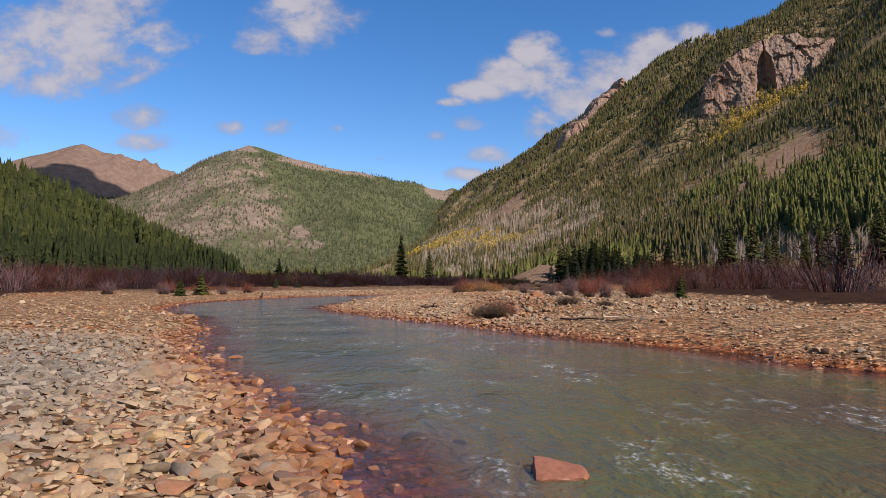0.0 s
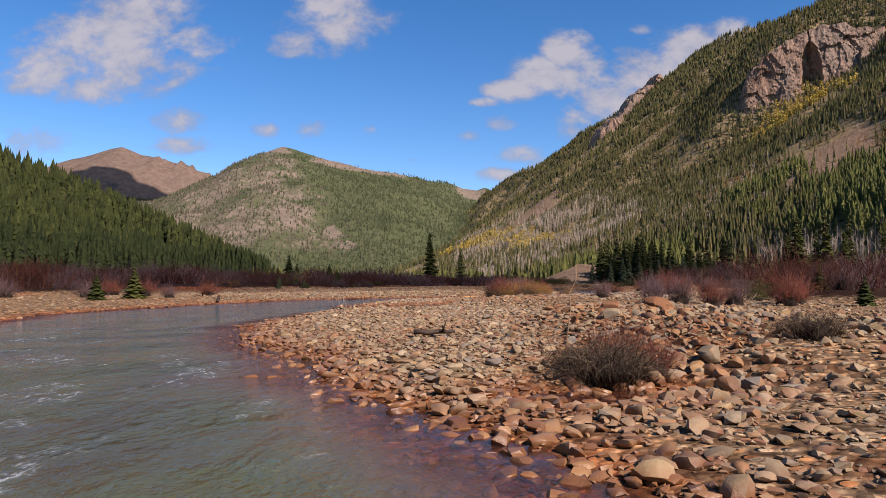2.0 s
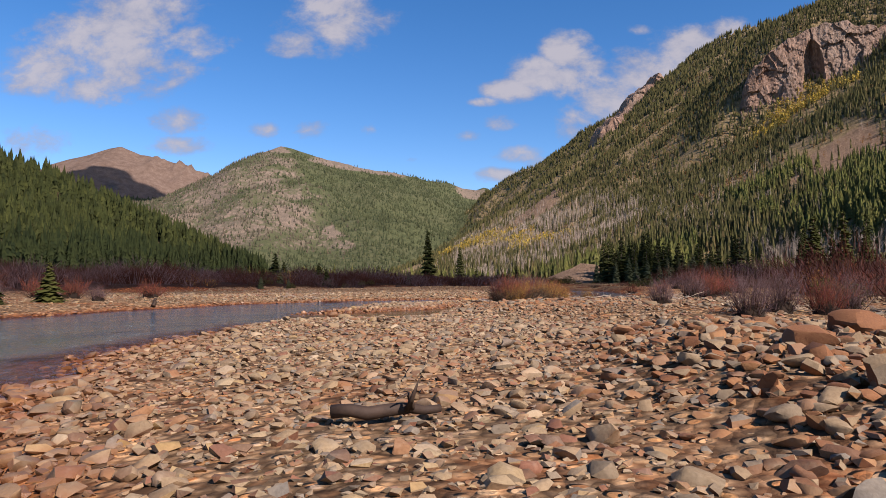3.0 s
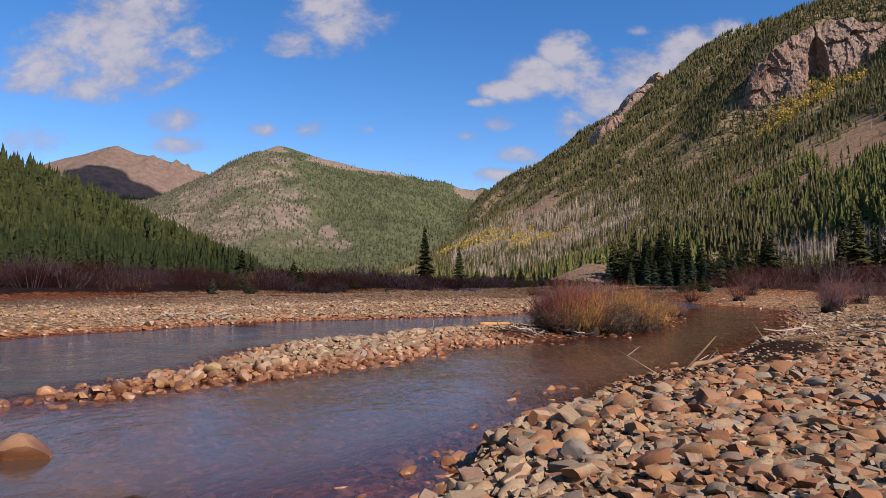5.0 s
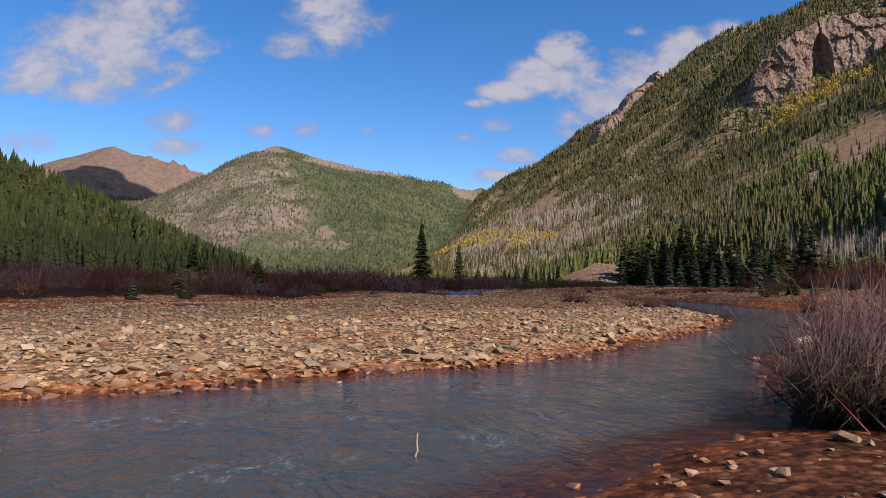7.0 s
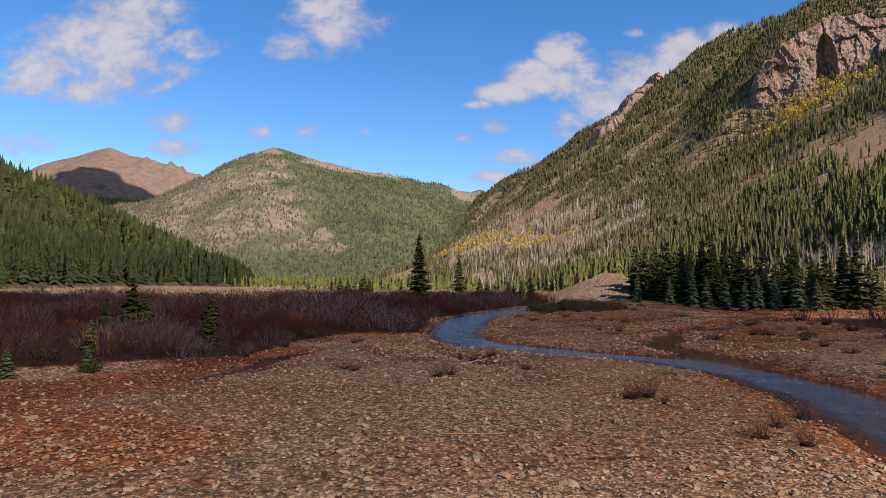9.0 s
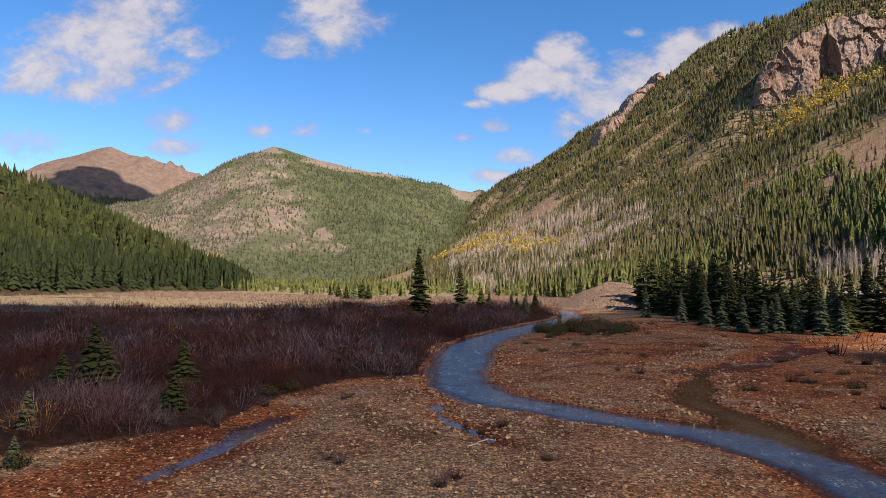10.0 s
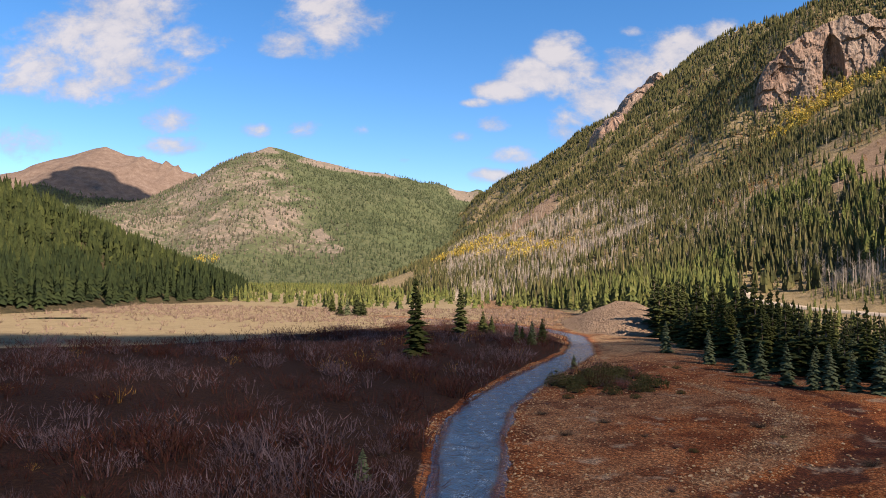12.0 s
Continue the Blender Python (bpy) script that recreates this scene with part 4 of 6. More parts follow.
def yellow_belt(x, y):
    low = smooth(40 + 22 * vnoise(x, y, 60, 251) - along(x, y, [(10, 1460, 2), (69, 1311, 6), (97, 1181, 8), (112, 1058, 4), (175, 950, 1)]), 0, 25) * smooth(vnoise(x, y, 55, 253) + 0.5 * vnoise(x, y, 20, 255), 0.02, 0.4)
    high = smooth(1.1 - np.hypot((x - 505 - 0.1 * (y - 1010)) / 85, (y - 1010) / 72), 0, 0.4) * smooth(vnoise(x, y, 40, 257) + 0.5 * vnoise(x, y, 16, 259), -0.5, 0.05)
    return np.maximum(low, high)


def pale_belt(x, y):
    return smooth(45 + 25 * vnoise(x, y, 50, 261) - along(x, y, [(70, 1420, 4), (110, 1250, 10), (140, 1090, 8), (150, 930, 8), (200, 1000, 8), (205, 880, 5), (190, 780, 2)]), 0, 25) * smooth(vnoise(x, y, 70, 263), -0.5, 0.2)


def open_slope(x, y, z):
    """The sunny lower slope up the valley, where leafless aspens outnumber the conifers."""
    way = x / np.maximum(y - 103, 50)
    return (1 - smooth(way + 0.05 * vnoise(x, y, 90, 265), 0.22, 0.34)) * (1 - smooth(z + 30 * vnoise(x, y, 70, 267), 110, 170)) * smooth(y, 600, 760)


def right_woods(x, y):
    z = right_height(x, y)
    bare = right_bare(x, y, z)
    clear = np.maximum(smooth(fbm(x, y, 120, 4, 201, 0.6), -0.55, 0.4), smooth(z, 330, 430)) * (1 - 0.93 * np.clip(yellow_belt(x, y) + pale_belt(x, y), 0, 1))
    clear = clear * (1 - 0.75 * open_slope(x, y, z))
    belt = smooth(z, 0.1, 1.5)
    bench = smooth(x - 126 - 0.13 * (y - 340), -4, 2) * (1 - smooth(x - 172 - 0.13 * (y - 340), -2, 8)) * smooth(y, 150, 180) * (1 - smooth(y, 470, 520))
    bench = np.maximum(bench, 1.0 * (np.hypot((x - 60) / 21, (y - 350) / 48) < 1))
    return np.where(in_view(x, y), belt * (0.18 + 0.82 * clear) * (1 - 0.93 * smooth(bare, 0.35, 0.6)) * (1 - 0.95 * bench), 0)


x, y = points_in(rng, 5200, 46, 260, 190, 560, lambda x, y: right_woods(x, y))
woods("spruce_forest", "dark green spruce forest at the foot of the slope", FINE, x, y, right_height, np.where(x > 0.425 * (y - 103), np.where(x > 95, rng.uniform(2.5, 5, len(x)), rng.uniform(4.5, 10.5, len(x))), rng.uniform(9, 21, len(x))), MAT_VALLEYWOODS)
x, y = points_in(rng, 58000, -60, 900, 480, 1500, lambda x, y: 0.85 * right_woods(x, y))
woods("slope_forest", "conifer forest covering the steep mountainside", SLIM, x, y, right_height, rng.uniform(8, 20, len(x)) * (0.75 + 0.25 * smooth(right_height(x, y), 60, 20)), MAT_WOODS)
x, y = points_in(rng, 43000, -250, 1000, 1450, 3500, lambda x, y: right_woods(x, y))
woods("upper_forest", "distant conifer forest on the upper slope", TINY, x, y, right_height, rng.uniform(9, 18, len(x)), MAT_WOODS)
x, y = points_in(rng, 21000, -640, -140, 220, 1300, lambda x, y: np.where(in_view(x, y), smooth(left_height(x, y), 3, 8), 0))
# the lowest trees get the colour darkened for shade
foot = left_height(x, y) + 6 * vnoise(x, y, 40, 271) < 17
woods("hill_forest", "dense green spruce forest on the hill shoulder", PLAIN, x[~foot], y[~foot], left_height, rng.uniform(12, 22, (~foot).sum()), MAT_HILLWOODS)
woods("dark_forest", "conifer belt along the foot of the hill, coloured dark for shade", FINE, x[foot], y[foot], left_height, rng.uniform(14, 23, foot.sum()), MAT_FOOT_SHADE)
MAT_GREYWOODS = simple("grey_sparse_woods", [(0.075, 0.068, 0.048), (0.12, 0.10, 0.075), (0.055, 0.055, 0.034), (0.13, 0.10, 0.07), (0.045, 0.05, 0.028)], 0.3, 0.95, 0.3, 0.2, 0.06, "island", 0.4)


def cone_woods(x, y, west):
    """Dense on the east of the spur, thin and greyish on its west."""
    z = mid_height(x, y)
    face = left_face(x, y, z)
    stand_of = face * (0.30 + 0.5 * smooth(vnoise(x, y, 120, 241), -0.2, 0.5)) if west else (1 - face) + 0.28 * face * smooth(vnoise(x, y, 90, 243), -0.6, 0.5)
    return np.where(in_view(x, y), smooth(z, 0, 20) * stand_of * (1 - 0.9 * smooth(mid_bare(x, y, z) - 0.52 * face, 0.2, 0.5)) * (1 - smooth(z, 570, 655)), 0)


x, y = points_in(rng, 40000, -1800, 600, 1450, 3950, lambda x, y: cone_woods(x, y, False))
woods("mountain_forest", "distant olive conifer forest on the conical mountain", TINY, x, y, mid_height, rng.uniform(8, 15, len(x)), MAT_FARWOODS, wide=1.25)
x, y = points_in(rng, 20000, -1800, -200, 1450, 3400, lambda x, y: cone_woods(x, y, True))
woods("sparse_forest", "thin grey-brown woods on the gullied mountain face", TINY, x, y, mid_height, rng.uniform(8, 15, len(x)), MAT_GREYWOODS, wide=1.15)
x, y = points_in(rng, 130, -720, -630, 1945, 2020, lambda x, y: 1.25 - np.hypot((x + 675) / 42, (y - 1985) / 34))
woods("aspen_patch", "small patch of yellow aspens below the cone", LEAFY, x, y, mid_height, rng.uniform(11, 15, len(x)), MAT_ASPEN)
x, y = points_in(rng, 15000, -2700, -1400, 3000, 4130, lambda x, y: np.where(in_view(x, y), smooth(far_height(x, y), 150, 250) * (1 - smooth(far_height(x, y) + 70 * vnoise(x, y, 230, 217) + 0.16 * np.maximum(0, -2150 - x), 430, 520)), 0))
woods("alpine_forest", "dark distant conifer forest below the bare peak", TINY, x, y, far_height, rng.uniform(10, 19, len(x)), MAT_FARWOODS, wide=1.5)


x, y = points_in(rng, 2600, 178, 330, 300, 680, lambda x, y: np.where(in_view(x, y), smooth(x - 207 - 0.13 * (y - 340), 0, 10) * smooth(fbm(x, y, 45, 3, 281), -0.7, 0.1), 0))
woods("bench_forest", "tall green conifers above the hillside bench", FINE, x, y, right_height, rng.uniform(10, 20, len(x)), MAT_VALLEYWOODS)


def valley_woods(x, y):
    far = smooth(y + 0.55 * np.minimum(x, 0) + 60 * vnoise(x, y, 120, 211), 430, 520) * (1 - smooth(x, 200, 330))
    return np.where(in_view(x, y), far * smooth(fbm(x, y, 70, 3, 213), -0.7, 0.2), 0)


x, y = points_in(rng, 9000, -700, 300, 360, 1900, valley_woods)
woods("valley_forest", "green conifer woods across the valley head", PLAIN, x, y, floor_height, rng.uniform(6, 15, len(x)), MAT_VALLEYWOODS)
x, y = points_in(rng, 15000, -60, 580, 850, 1520, lambda x, y: np.where(in_view(x, y), yellow_belt(x, y), 0))
woods("aspen_grove", "yellow autumn aspens on the slope and below the rock face", LEAFY, x, y, lambda x, y: np.maximum(right_height(x, y), 0), rng.uniform(9, 14, len(x)), MAT_ASPEN)
x, y = points_in(rng, 21000, 0, 360, 700, 1600, lambda x, y: np.maximum(0.9 * pale_belt(x, y), 0.7 * open_slope(x, y, right_height(x, y)) * smooth(vnoise(x, y, 35, 269), -0.5, 0.3)))
woods("pale_aspens", "leafless pale aspens on the lower slope", THICK, x, y, right_height, rng.uniform(9, 14, len(x)), MAT_BARE)
MAT_SCRUB = simple("autumn_scrub_leaves", [(0.26, 0.095, 0.035), (0.30, 0.15, 0.05), (0.19, 0.085, 0.04), (0.33, 0.20, 0.06), (0.20, 0.12, 0.06)], 1.2, 0.85, 0.5, 0.1, 0.1, "island")
x, y = points_in(rng, 13000, 60, 600, 560, 1700, lambda x, y: np.where(in_view(x, y), smooth(fbm(x, y, 80, 3, 291), -0.05, 0.5) * smooth(right_height(x, y), 25, 60) * (1 - 0.85 * smooth(right_bare(x, y, 0), 0.5, 0.9)), 0))
woods("autumn_scrub", "rust-red and orange oak scrub on the open slope", LOW, x, y, right_height, rng.uniform(3, 6.5, len(x)), MAT_SCRUB, wide=1.5, category="shrubs")
x, y = points_in(rng, 900, 150, 240, 200, 520, lambda x, y: smooth(x - 178 - 0.13 * (y - 340), 0, 6) * (1 - smooth(x - 204 - 0.13 * (y - 340), 0, 16)))
woods("bare_aspens", "leafless pale aspen trunks above the road", STICKS, x, y, right_height, rng.uniform(10, 15, len(x)), MAT_BARE)
x, y = points_in(rng, 2600, -40, 420, 420, 1700, lambda x, y: np.where(in_view(x, y), smooth(fbm(x, y, 120, 3, 231), 0.0, 0.4) * (1 - smooth(right_height(x, y), 120, 190)) * smooth(right_height(x, y), 3, 8), 0))
woods("leafless_aspens", "leafless grey aspens among the conifers", STICKS, x, y, lambda x, y: np.maximum(right_height(x, y), 0), rng.uniform(9, 14, len(x)), MAT_BARE, wide=1.6)


# ---------------------------------------------------------------- crags
def facets(s, z, size, seed):
    """Flat tilted planes, one to each uneven cell: the way rock breaks along its joints."""
    s, z = s / size, z / size
    best, out = np.full(np.shape(s), 9.0), np.zeros(np.shape(s))
    for i in (-1, 0, 1):
        for j in (-1, 0, 1):
            cx, cz = np.floor(s) + i, np.floor(z) + j
            px, pz = cx + hash2(cx, cz, seed), cz + hash2(cx, cz, seed + 1)
            d = np.hypot(s - px, z - pz)
            plane = hash2(cx, cz, seed + 2) + 1.1 * (hash2(cx, cz, seed + 3) - 0.5) * (s - px) + 0.9 * (hash2(cx, cz, seed + 4) - 0.5) * (z - pz)
            out, best = np.where(d < best, plane, out), np.minimum(d, best)
    return out


def crag(name, label, a, b, base, top, deep, mat, seed, cols=90, rows=44, hollow=None):
    """A broken rock wall from a to b with a fluted face and a rough top that runs back into the slope."""
    a, b = np.array(a, float), np.array(b, float)
    along_way = (b - a) / np.linalg.norm(b - a)
    out = np.array((along_way[1], -along_way[0]))
    u, v = np.meshgrid(np.linspace(0, 1, cols), np.linspace(0, 1, rows))
    s = u * np.linalg.norm(b - a)
    lo, hi = np.interp(u, *base), np.interp(u, *top)
    face = np.clip(v / 0.72, 0, 1)
    back = np.clip((v - 0.72) / 0.28, 0, 1)
    z = lo - 25 + (hi - lo + 25) * face + back * 10
    bend = s + 4 * vnoise(s, z, 20, seed + 9) + 0.12 * z
    rib = np.abs(vnoise(bend, z * 0.08, 24, seed))
    block = 9 * facets(bend, z * 0.6, 36, seed + 20) + 3.2 * facets(bend, z * 0.5, 12, seed + 30) + 1.4 * facets(s, z, 4.2, seed + 40)
    flute = 5 * rib + 3 + block + 0.6 * vnoise(s, z, 3.0, seed + 4)
    ledge = 5 * (vnoise(s * 0.4, z, 17, seed + 3) > 0.15) * face
    push = flute - 12 - ledge - 22 * face ** 1.5 - deep * back
    if hollow:
        push = push - hollow[2] * np.clip(1.25 - np.hypot((u - hollow[0]) / hollow[3], (face - hollow[1]) / hollow[4]), 0, 1) ** 0.5
    z = z + (5 * vnoise(s, s * 0, 14, seed + 5) + 3 * vnoise(s, push, 6, seed + 6)) * face
    x = a[0] + along_way[0] * s + out[0] * push
    y = a[1] + along_way[1] * s + out[1] * push
    pts = np.stack((x, y, z), -1).reshape(-1, 3)
    i = (np.arange(rows - 1)[:, None] * cols + np.arange(cols - 1)[None]).ravel()
    f = np.stack((i, i + 1, i + 1 + cols, i + cols), 1)
    return tagged(new(name, mesh_from(name, pts, f, mat, False)), label, "rock face", kind="structure")


def crag_material():
    """Reddish volcanic rock, streaked and cracked downwards."""
    m, g = material("weathered_cliff_rock")
    place = g.add("ShaderNodeNewGeometry").outputs["Position"]
    down = g.add("ShaderNodeMapping", {"Vector": place, "Scale": (1.0, 1.0, 0.22)}).outputs[0]
    a, b, c = g.noise(down, 0.025, 5.0, 0.6), g.noise(down, 0.13, 6.0, 0.7, 0.6), g.noise(place, 0.5, 5.0, 0.7)
    col = g.ramp(a, [(0.3, 0.19, 0.112, 0.078), (0.45, 0.28, 0.178, 0.125), (0.6, 0.235, 0.168, 0.128), (0.75, 0.33, 0.24, 0.175)])
    col = g.mix(g.span(c, 0.4, 0.7, 0.0, 0.6), col, (0.20, 0.165, 0.135))
    crack = g.span(g.math("ABSOLUTE", g.math("SUBTRACT", b, 0.5)), 0.045, 0.0)
    col = g.mix(g.math("MULTIPLY", crack, 0.5), col, (0.07, 0.05, 0.038))
    high = g.math("SUBTRACT", g.math("ADD", g.math("MULTIPLY", b, 1.2), g.math("MULTIPLY", c, 0.5)), g.math("MULTIPLY", crack, 0.5))
    finish(g, col, 0.95, high, 0.8, 1.4, 0.05)
    return m


MAT_CRAG = crag_material()
crag("cliff_face", "weathered reddish-brown cliff with a dark hollow", (455, 1094), (694, 1018), ([0, 0.27, 0.47, 0.8, 1], [268, 290, 303, 316, 330]), ([0, 0.03, 0.09, 0.28, 0.38, 0.46, 0.56, 0.665, 0.8, 1], [284, 314, 348, 380, 392, 402, 404, 398, 392, 386]),
     110, MAT_CRAG, 301, 210, 96, (0.415, 0.40, 30, 0.05, 0.34))
crag("cliff_ridge", "jagged rock outcrop along the skyline", (512, 2150), (700, 2170), ([0, 0.5, 1], [480, 560, 585]), ([0, 0.1, 0.4, 0.7, 0.8, 0.95, 1], [475, 530, 605, 640, 668, 650, 560]), 70, MAT_CRAG, 331, 60, 30)
crag("cliff_lower", "grey rock outcrop among the conifers", (372, 1790), (462, 1800), ([0, 1], [352, 418]), ([0, 0.15, 0.5, 0.9, 1], [345, 388, 428, 445, 400]), 60, MAT_CRAG, 351, 40, 24)
crag("cliff_upper", "broken cliff band high on the slope", (668, 1090), (900, 1130), ([0, 1], [375, 560]), ([0, 0.15, 0.4, 0.9, 1], [370, 425, 490, 590, 540]), 80, MAT_CRAG, 371, 70, 34)


# ---------------------------------------------------------------- the cloud whose shadow lies over the willows
def shade_cloud(high, ground, middle, half, slant, thin_to, thick_to):
    """A flat-bottomed fair-weather cloud, far up and beside the view."""
    shift = to_sun * ((high - ground) / to_sun.z)
    n = 72
    t = np.arange(n) * 2 * np.pi / n
    rings = 12
    v, f = [], []
    for k in range(rings + 1):
        r = np.sin(np.pi * k / rings / 2 + 1e-3) if k < rings else 1.0
        for a in t:
            wob = 1 + 0.07 * math.sin(3 * a + 1) + 0.06 * math.sin(7 * a) + 0.05 * math.sin(13 * a + 2) + 0.03 * math.sin(21 * a)
            c, s = math.cos(a), math.sin(a)
            wob *= (c ** 4 + s ** 4) ** -0.25
            x, y = half[0] * r * wob * c, half[1] * r * wob * s
            v.append((x + middle[0] + shift.x, y + middle[1] + slant * x + shift.y, high + 70 * math.cos(np.pi * k / rings / 2) * (1 + 0.3 * math.sin(5 * a + 9 * r))))
    for k in range(rings):
        for j in range(n):
            p, q = k * n + j, k * n + (j + 1) % n
            f.append((p, q, q + n, p + n))
    m, g = material("cloud_vapour")
    thin = g.add("ShaderNodeBsdfTransparent", {"Color": (1.0, 1.0, 1.0, 1.0)})
    white = g.add("ShaderNodeBsdfDiffuse", {"Color": (0.8, 0.8, 0.8, 1.0)})
    place = g.add("ShaderNodeNewGeometry").outputs["Position"]
    both = g.add("ShaderNodeMixShader", {0: g.math("MULTIPLY", g.span(g.noise(place, 0.02, 4.0), 0.3, 0.7, thin_to, thick_to), g.add("ShaderNodeAttribute", attribute_name="thick").outputs["Fac"]), 1: thin.outputs[0], 2: white.outputs[0]})
    g.l.new(both.outputs[0], g.add("ShaderNodeOutputMaterial").inputs[0])
    me = mesh_from("cloud", v, f, m)
    att = me.attributes.new("thick", "FLOAT", "POINT")
    att.data.foreach_set("value", np.array([1 - 0.42 * (k / rings) ** 3 * max(0.0, -math.sin(a)) ** 2 for k in range(rings + 1) for a in t]).astype(np.float32))
    return tagged(new("cloud", me), "broad white cumulus cloud high above the valley", "cloud", kind="structure")


shade_cloud(700.0, 0.0, (-138, 139), (206, 118), 0.40, 0.63, 0.79)
shade_cloud(2700.0, 430.0, (-1850, 3640), (400, 260), -0.35, 0.86, 0.95)


# ---------------------------------------------------------------- spruces by the river
def spruce_crown(rng, tiers=22, per=9, slim=0.19):
    """Whorls of drooping, ragged boughs, one unit tall."""
    bits = []
    for k in range(tiers):
        z = 0.05 + 0.93 * (k / tiers) ** 0.92
        reach = slim * (1 - (z - 0.03) ** 1.15) * rng.uniform(0.85, 1.1) + 0.012
        n = max(4, int(per * (1 - 0.5 * k / tiers)))
        a0 = rng.uniform(0, 6.28)
        for j in range(n):
            a = a0 + (j + rng.uniform(-0.3, 0.3)) * 2 * np.pi / n
            r = reach * rng.uniform(0.55, 1.2)
            way, side = np.array((np.cos(a), np.sin(a), 0)), np.array((-np.sin(a), np.cos(a), 0))
            w = r * rng.uniform(0.3, 0.46)
            droop = r * rng.uniform(0.05, 0.55)
            root = np.array((0, 0, min(0.96, z + 0.015 + rng.uniform(-0.8, 0.8) * 0.9 / tiers)))
            mid = root + way * r * 0.55 - np.array((0, 0, droop * 0.35))
            tip = root + way * r - np.array((0, 0, droop * 0.8))
            pts = np.array([root, mid + side * w - (0, 0, 0.012), tip, mid - side * w - (0, 0, 0.012), mid + (0, 0, 0.012), mid - (0, 0, 0.03)])
            bits.append((pts, np.array([(0, 1, 4), (1, 2, 4), (2, 3, 4), (3, 0, 4), (0, 5, 1), (1, 5, 2), (2, 5, 3), (3, 5, 0)])))
    bits.append((np.array([(0.012, 0, 0.94), (-0.006, 0.01, 0.94), (-0.006, -0.01, 0.94), (0, 0, 1.02)]), np.array([(0, 1, 3), (1, 2, 3), (2, 0, 3)])))
    return joined(bits)


def spruce(rng, label, tiers, slim, mat=None, per=11):
    top = new("spruce_tree")
    v, f = tube([(0, 0, -0.02), (0, 0, 0.5), (0, 0, 0.95)], [0.016, 0.010, 0.002], 7)
    part("trunk", mesh_from("trunk", v, f, MAT_BARK), top)
    v, f = spruce_crown(rng, tiers, per, slim)
    part("crown", mesh_from("crown", v, f, mat or MAT_SPRUCE, False), top)
    return tagged(top, label, "tree", "spruces along the creek")


rng = np.random.default_rng(77)
MAT_BLUE = simple("blue_spruce_needles", [(0.078, 0.092, 0.044), (0.098, 0.110, 0.052), (0.084, 0.096, 0.050)], 3.0, 0.85, 0.6, 0.06, 0.06, "object", 0.5)
TALL = [spruce(rng, "tall dark green spruce standing at the creek", 24, 0.17), spruce(rng, "tall slim green spruce at the forest edge", 20, 0.14)]
SMALL = [spruce(rng, "small bushy green spruce among the willows", 18, 0.44, None, 14), spruce(rng, "young blue-grey spruce beside the gravel", 18, 0.36, MAT_BLUE, 14)]


def stand(kinds, x, y, tall, wide=1.0, label=""):
    """Place a copy of a tree with its foot on the ground."""
    z = float(max(floor_height(np.array([x]), np.array([y]))[0], right_height(np.array([x]), np.array([y]))[0] if x > 45 else -9))
    m = Matrix.Translation((x, y, z - 0.05)) @ Matrix.Rotation(rng.uniform(0, 6.28), 4, "Z")
    ob = copy_thing(kinds[int(rng.integers(0, len(kinds)))], m)
    ob.scale = (tall * wide, tall * wide, tall)
    return tagged(ob, label)


TALL.append(spruce(rng, "dark green spruce crowded in the forest edge", 17, 0.19, None, 8))
stand(TALL[:1], -6.6, 247, 17.2, 1.12, "tall dark spruce standing alone among the willows")
stand(TALL[:1], 4.3, 319, 15.5, 1.15, "broad green spruce beyond the willows")
for x, y, h in [(11.5, 320, 7), (14.0, 316, 5.5), (18.5, 284, 5.6), (20.3, 287, 4.2), (22.4, 282, 6.2), (25.6, 286, 6.8), (21.4, 279, 3.6), (-48, 430, 9), (-44, 436, 11), (-40, 428, 8), (-53, 440, 8),
                (-62, 470, 9), (-95, 540, 7), (-28.8, 143.4, 5.2), (-27.0, 142, 3.6), (-30.4, 141.5, 2.8), (-21.2, 143, 3.6), (-18.1, 133.3, 2.7), (24.9, 237, 2.9), (-7.0, 160, 2.6),
                (-18.2, 60.7, 2.1), (-18.9, 57.5, 1.6), (-24, 118, 1.8), (-21, 121, 1.5), (-23.5, 126, 2.2), (19, 47, 1.3), (24, 60, 1.6), (28, 118, 1.7), (26.5, 112, 1.3)]:
    stand(SMALL, x, y, h, 1.0 if h < 5 else 0.8)
for x, y, h in [(51.0, 262, 7.5), (52.5, 240, 7), (53.5, 228, 8), (53.2, 219, 6.6), (54.6, 213, 6.8), (56.5, 208.5, 6.0), (58.4, 207.5, 7.2), (61, 206, 6.4), (63.5, 203, 8), (66, 201, 6)]:
    stand(SMALL[1:], x, y, h, 0.72, "young blue-grey spruce at the forest edge")
for x, y, h in [(62, 228, 13), (66, 222, 12.5), (70, 217, 13), (73, 211, 12), (78, 209, 14), (64.5, 214, 9), (69, 206, 9), (80, 217, 14), (60, 233, 11)]:
    stand(TALL, x, y, h, 1.2)
for k in range(24):
    y = rng.uniform(172, 218)
    stand(TALL, float(rng.uniform(86, 135)), float(y), float(rng.uniform(11, 19)), float(rng.uniform(0.95, 1.3)))
for k in range(34):
    y = rng.uniform(205, 275)
    stand(SMALL if k % 3 else TALL, float(max(60, 0.43 * (y - 103) + 4) + rng.uniform(0, 14)), float(y), float(rng.uniform(5, 8.5)), 1.0)
for k in range(150):      # the crowded wood between the creek and the road
    y = rng.uniform(196, 330)
    x = np.interp(y, [196, 215, 240, 290, 330], [72, 61, 58, 61, 67]) + rng.uniform(1, 44)
    stand(TALL[2:], float(x), float(y), float(rng.uniform(5.5, 11) * (1.25 - 0.01 * (x - 58))), float(rng.uniform(0.9, 1.3)))
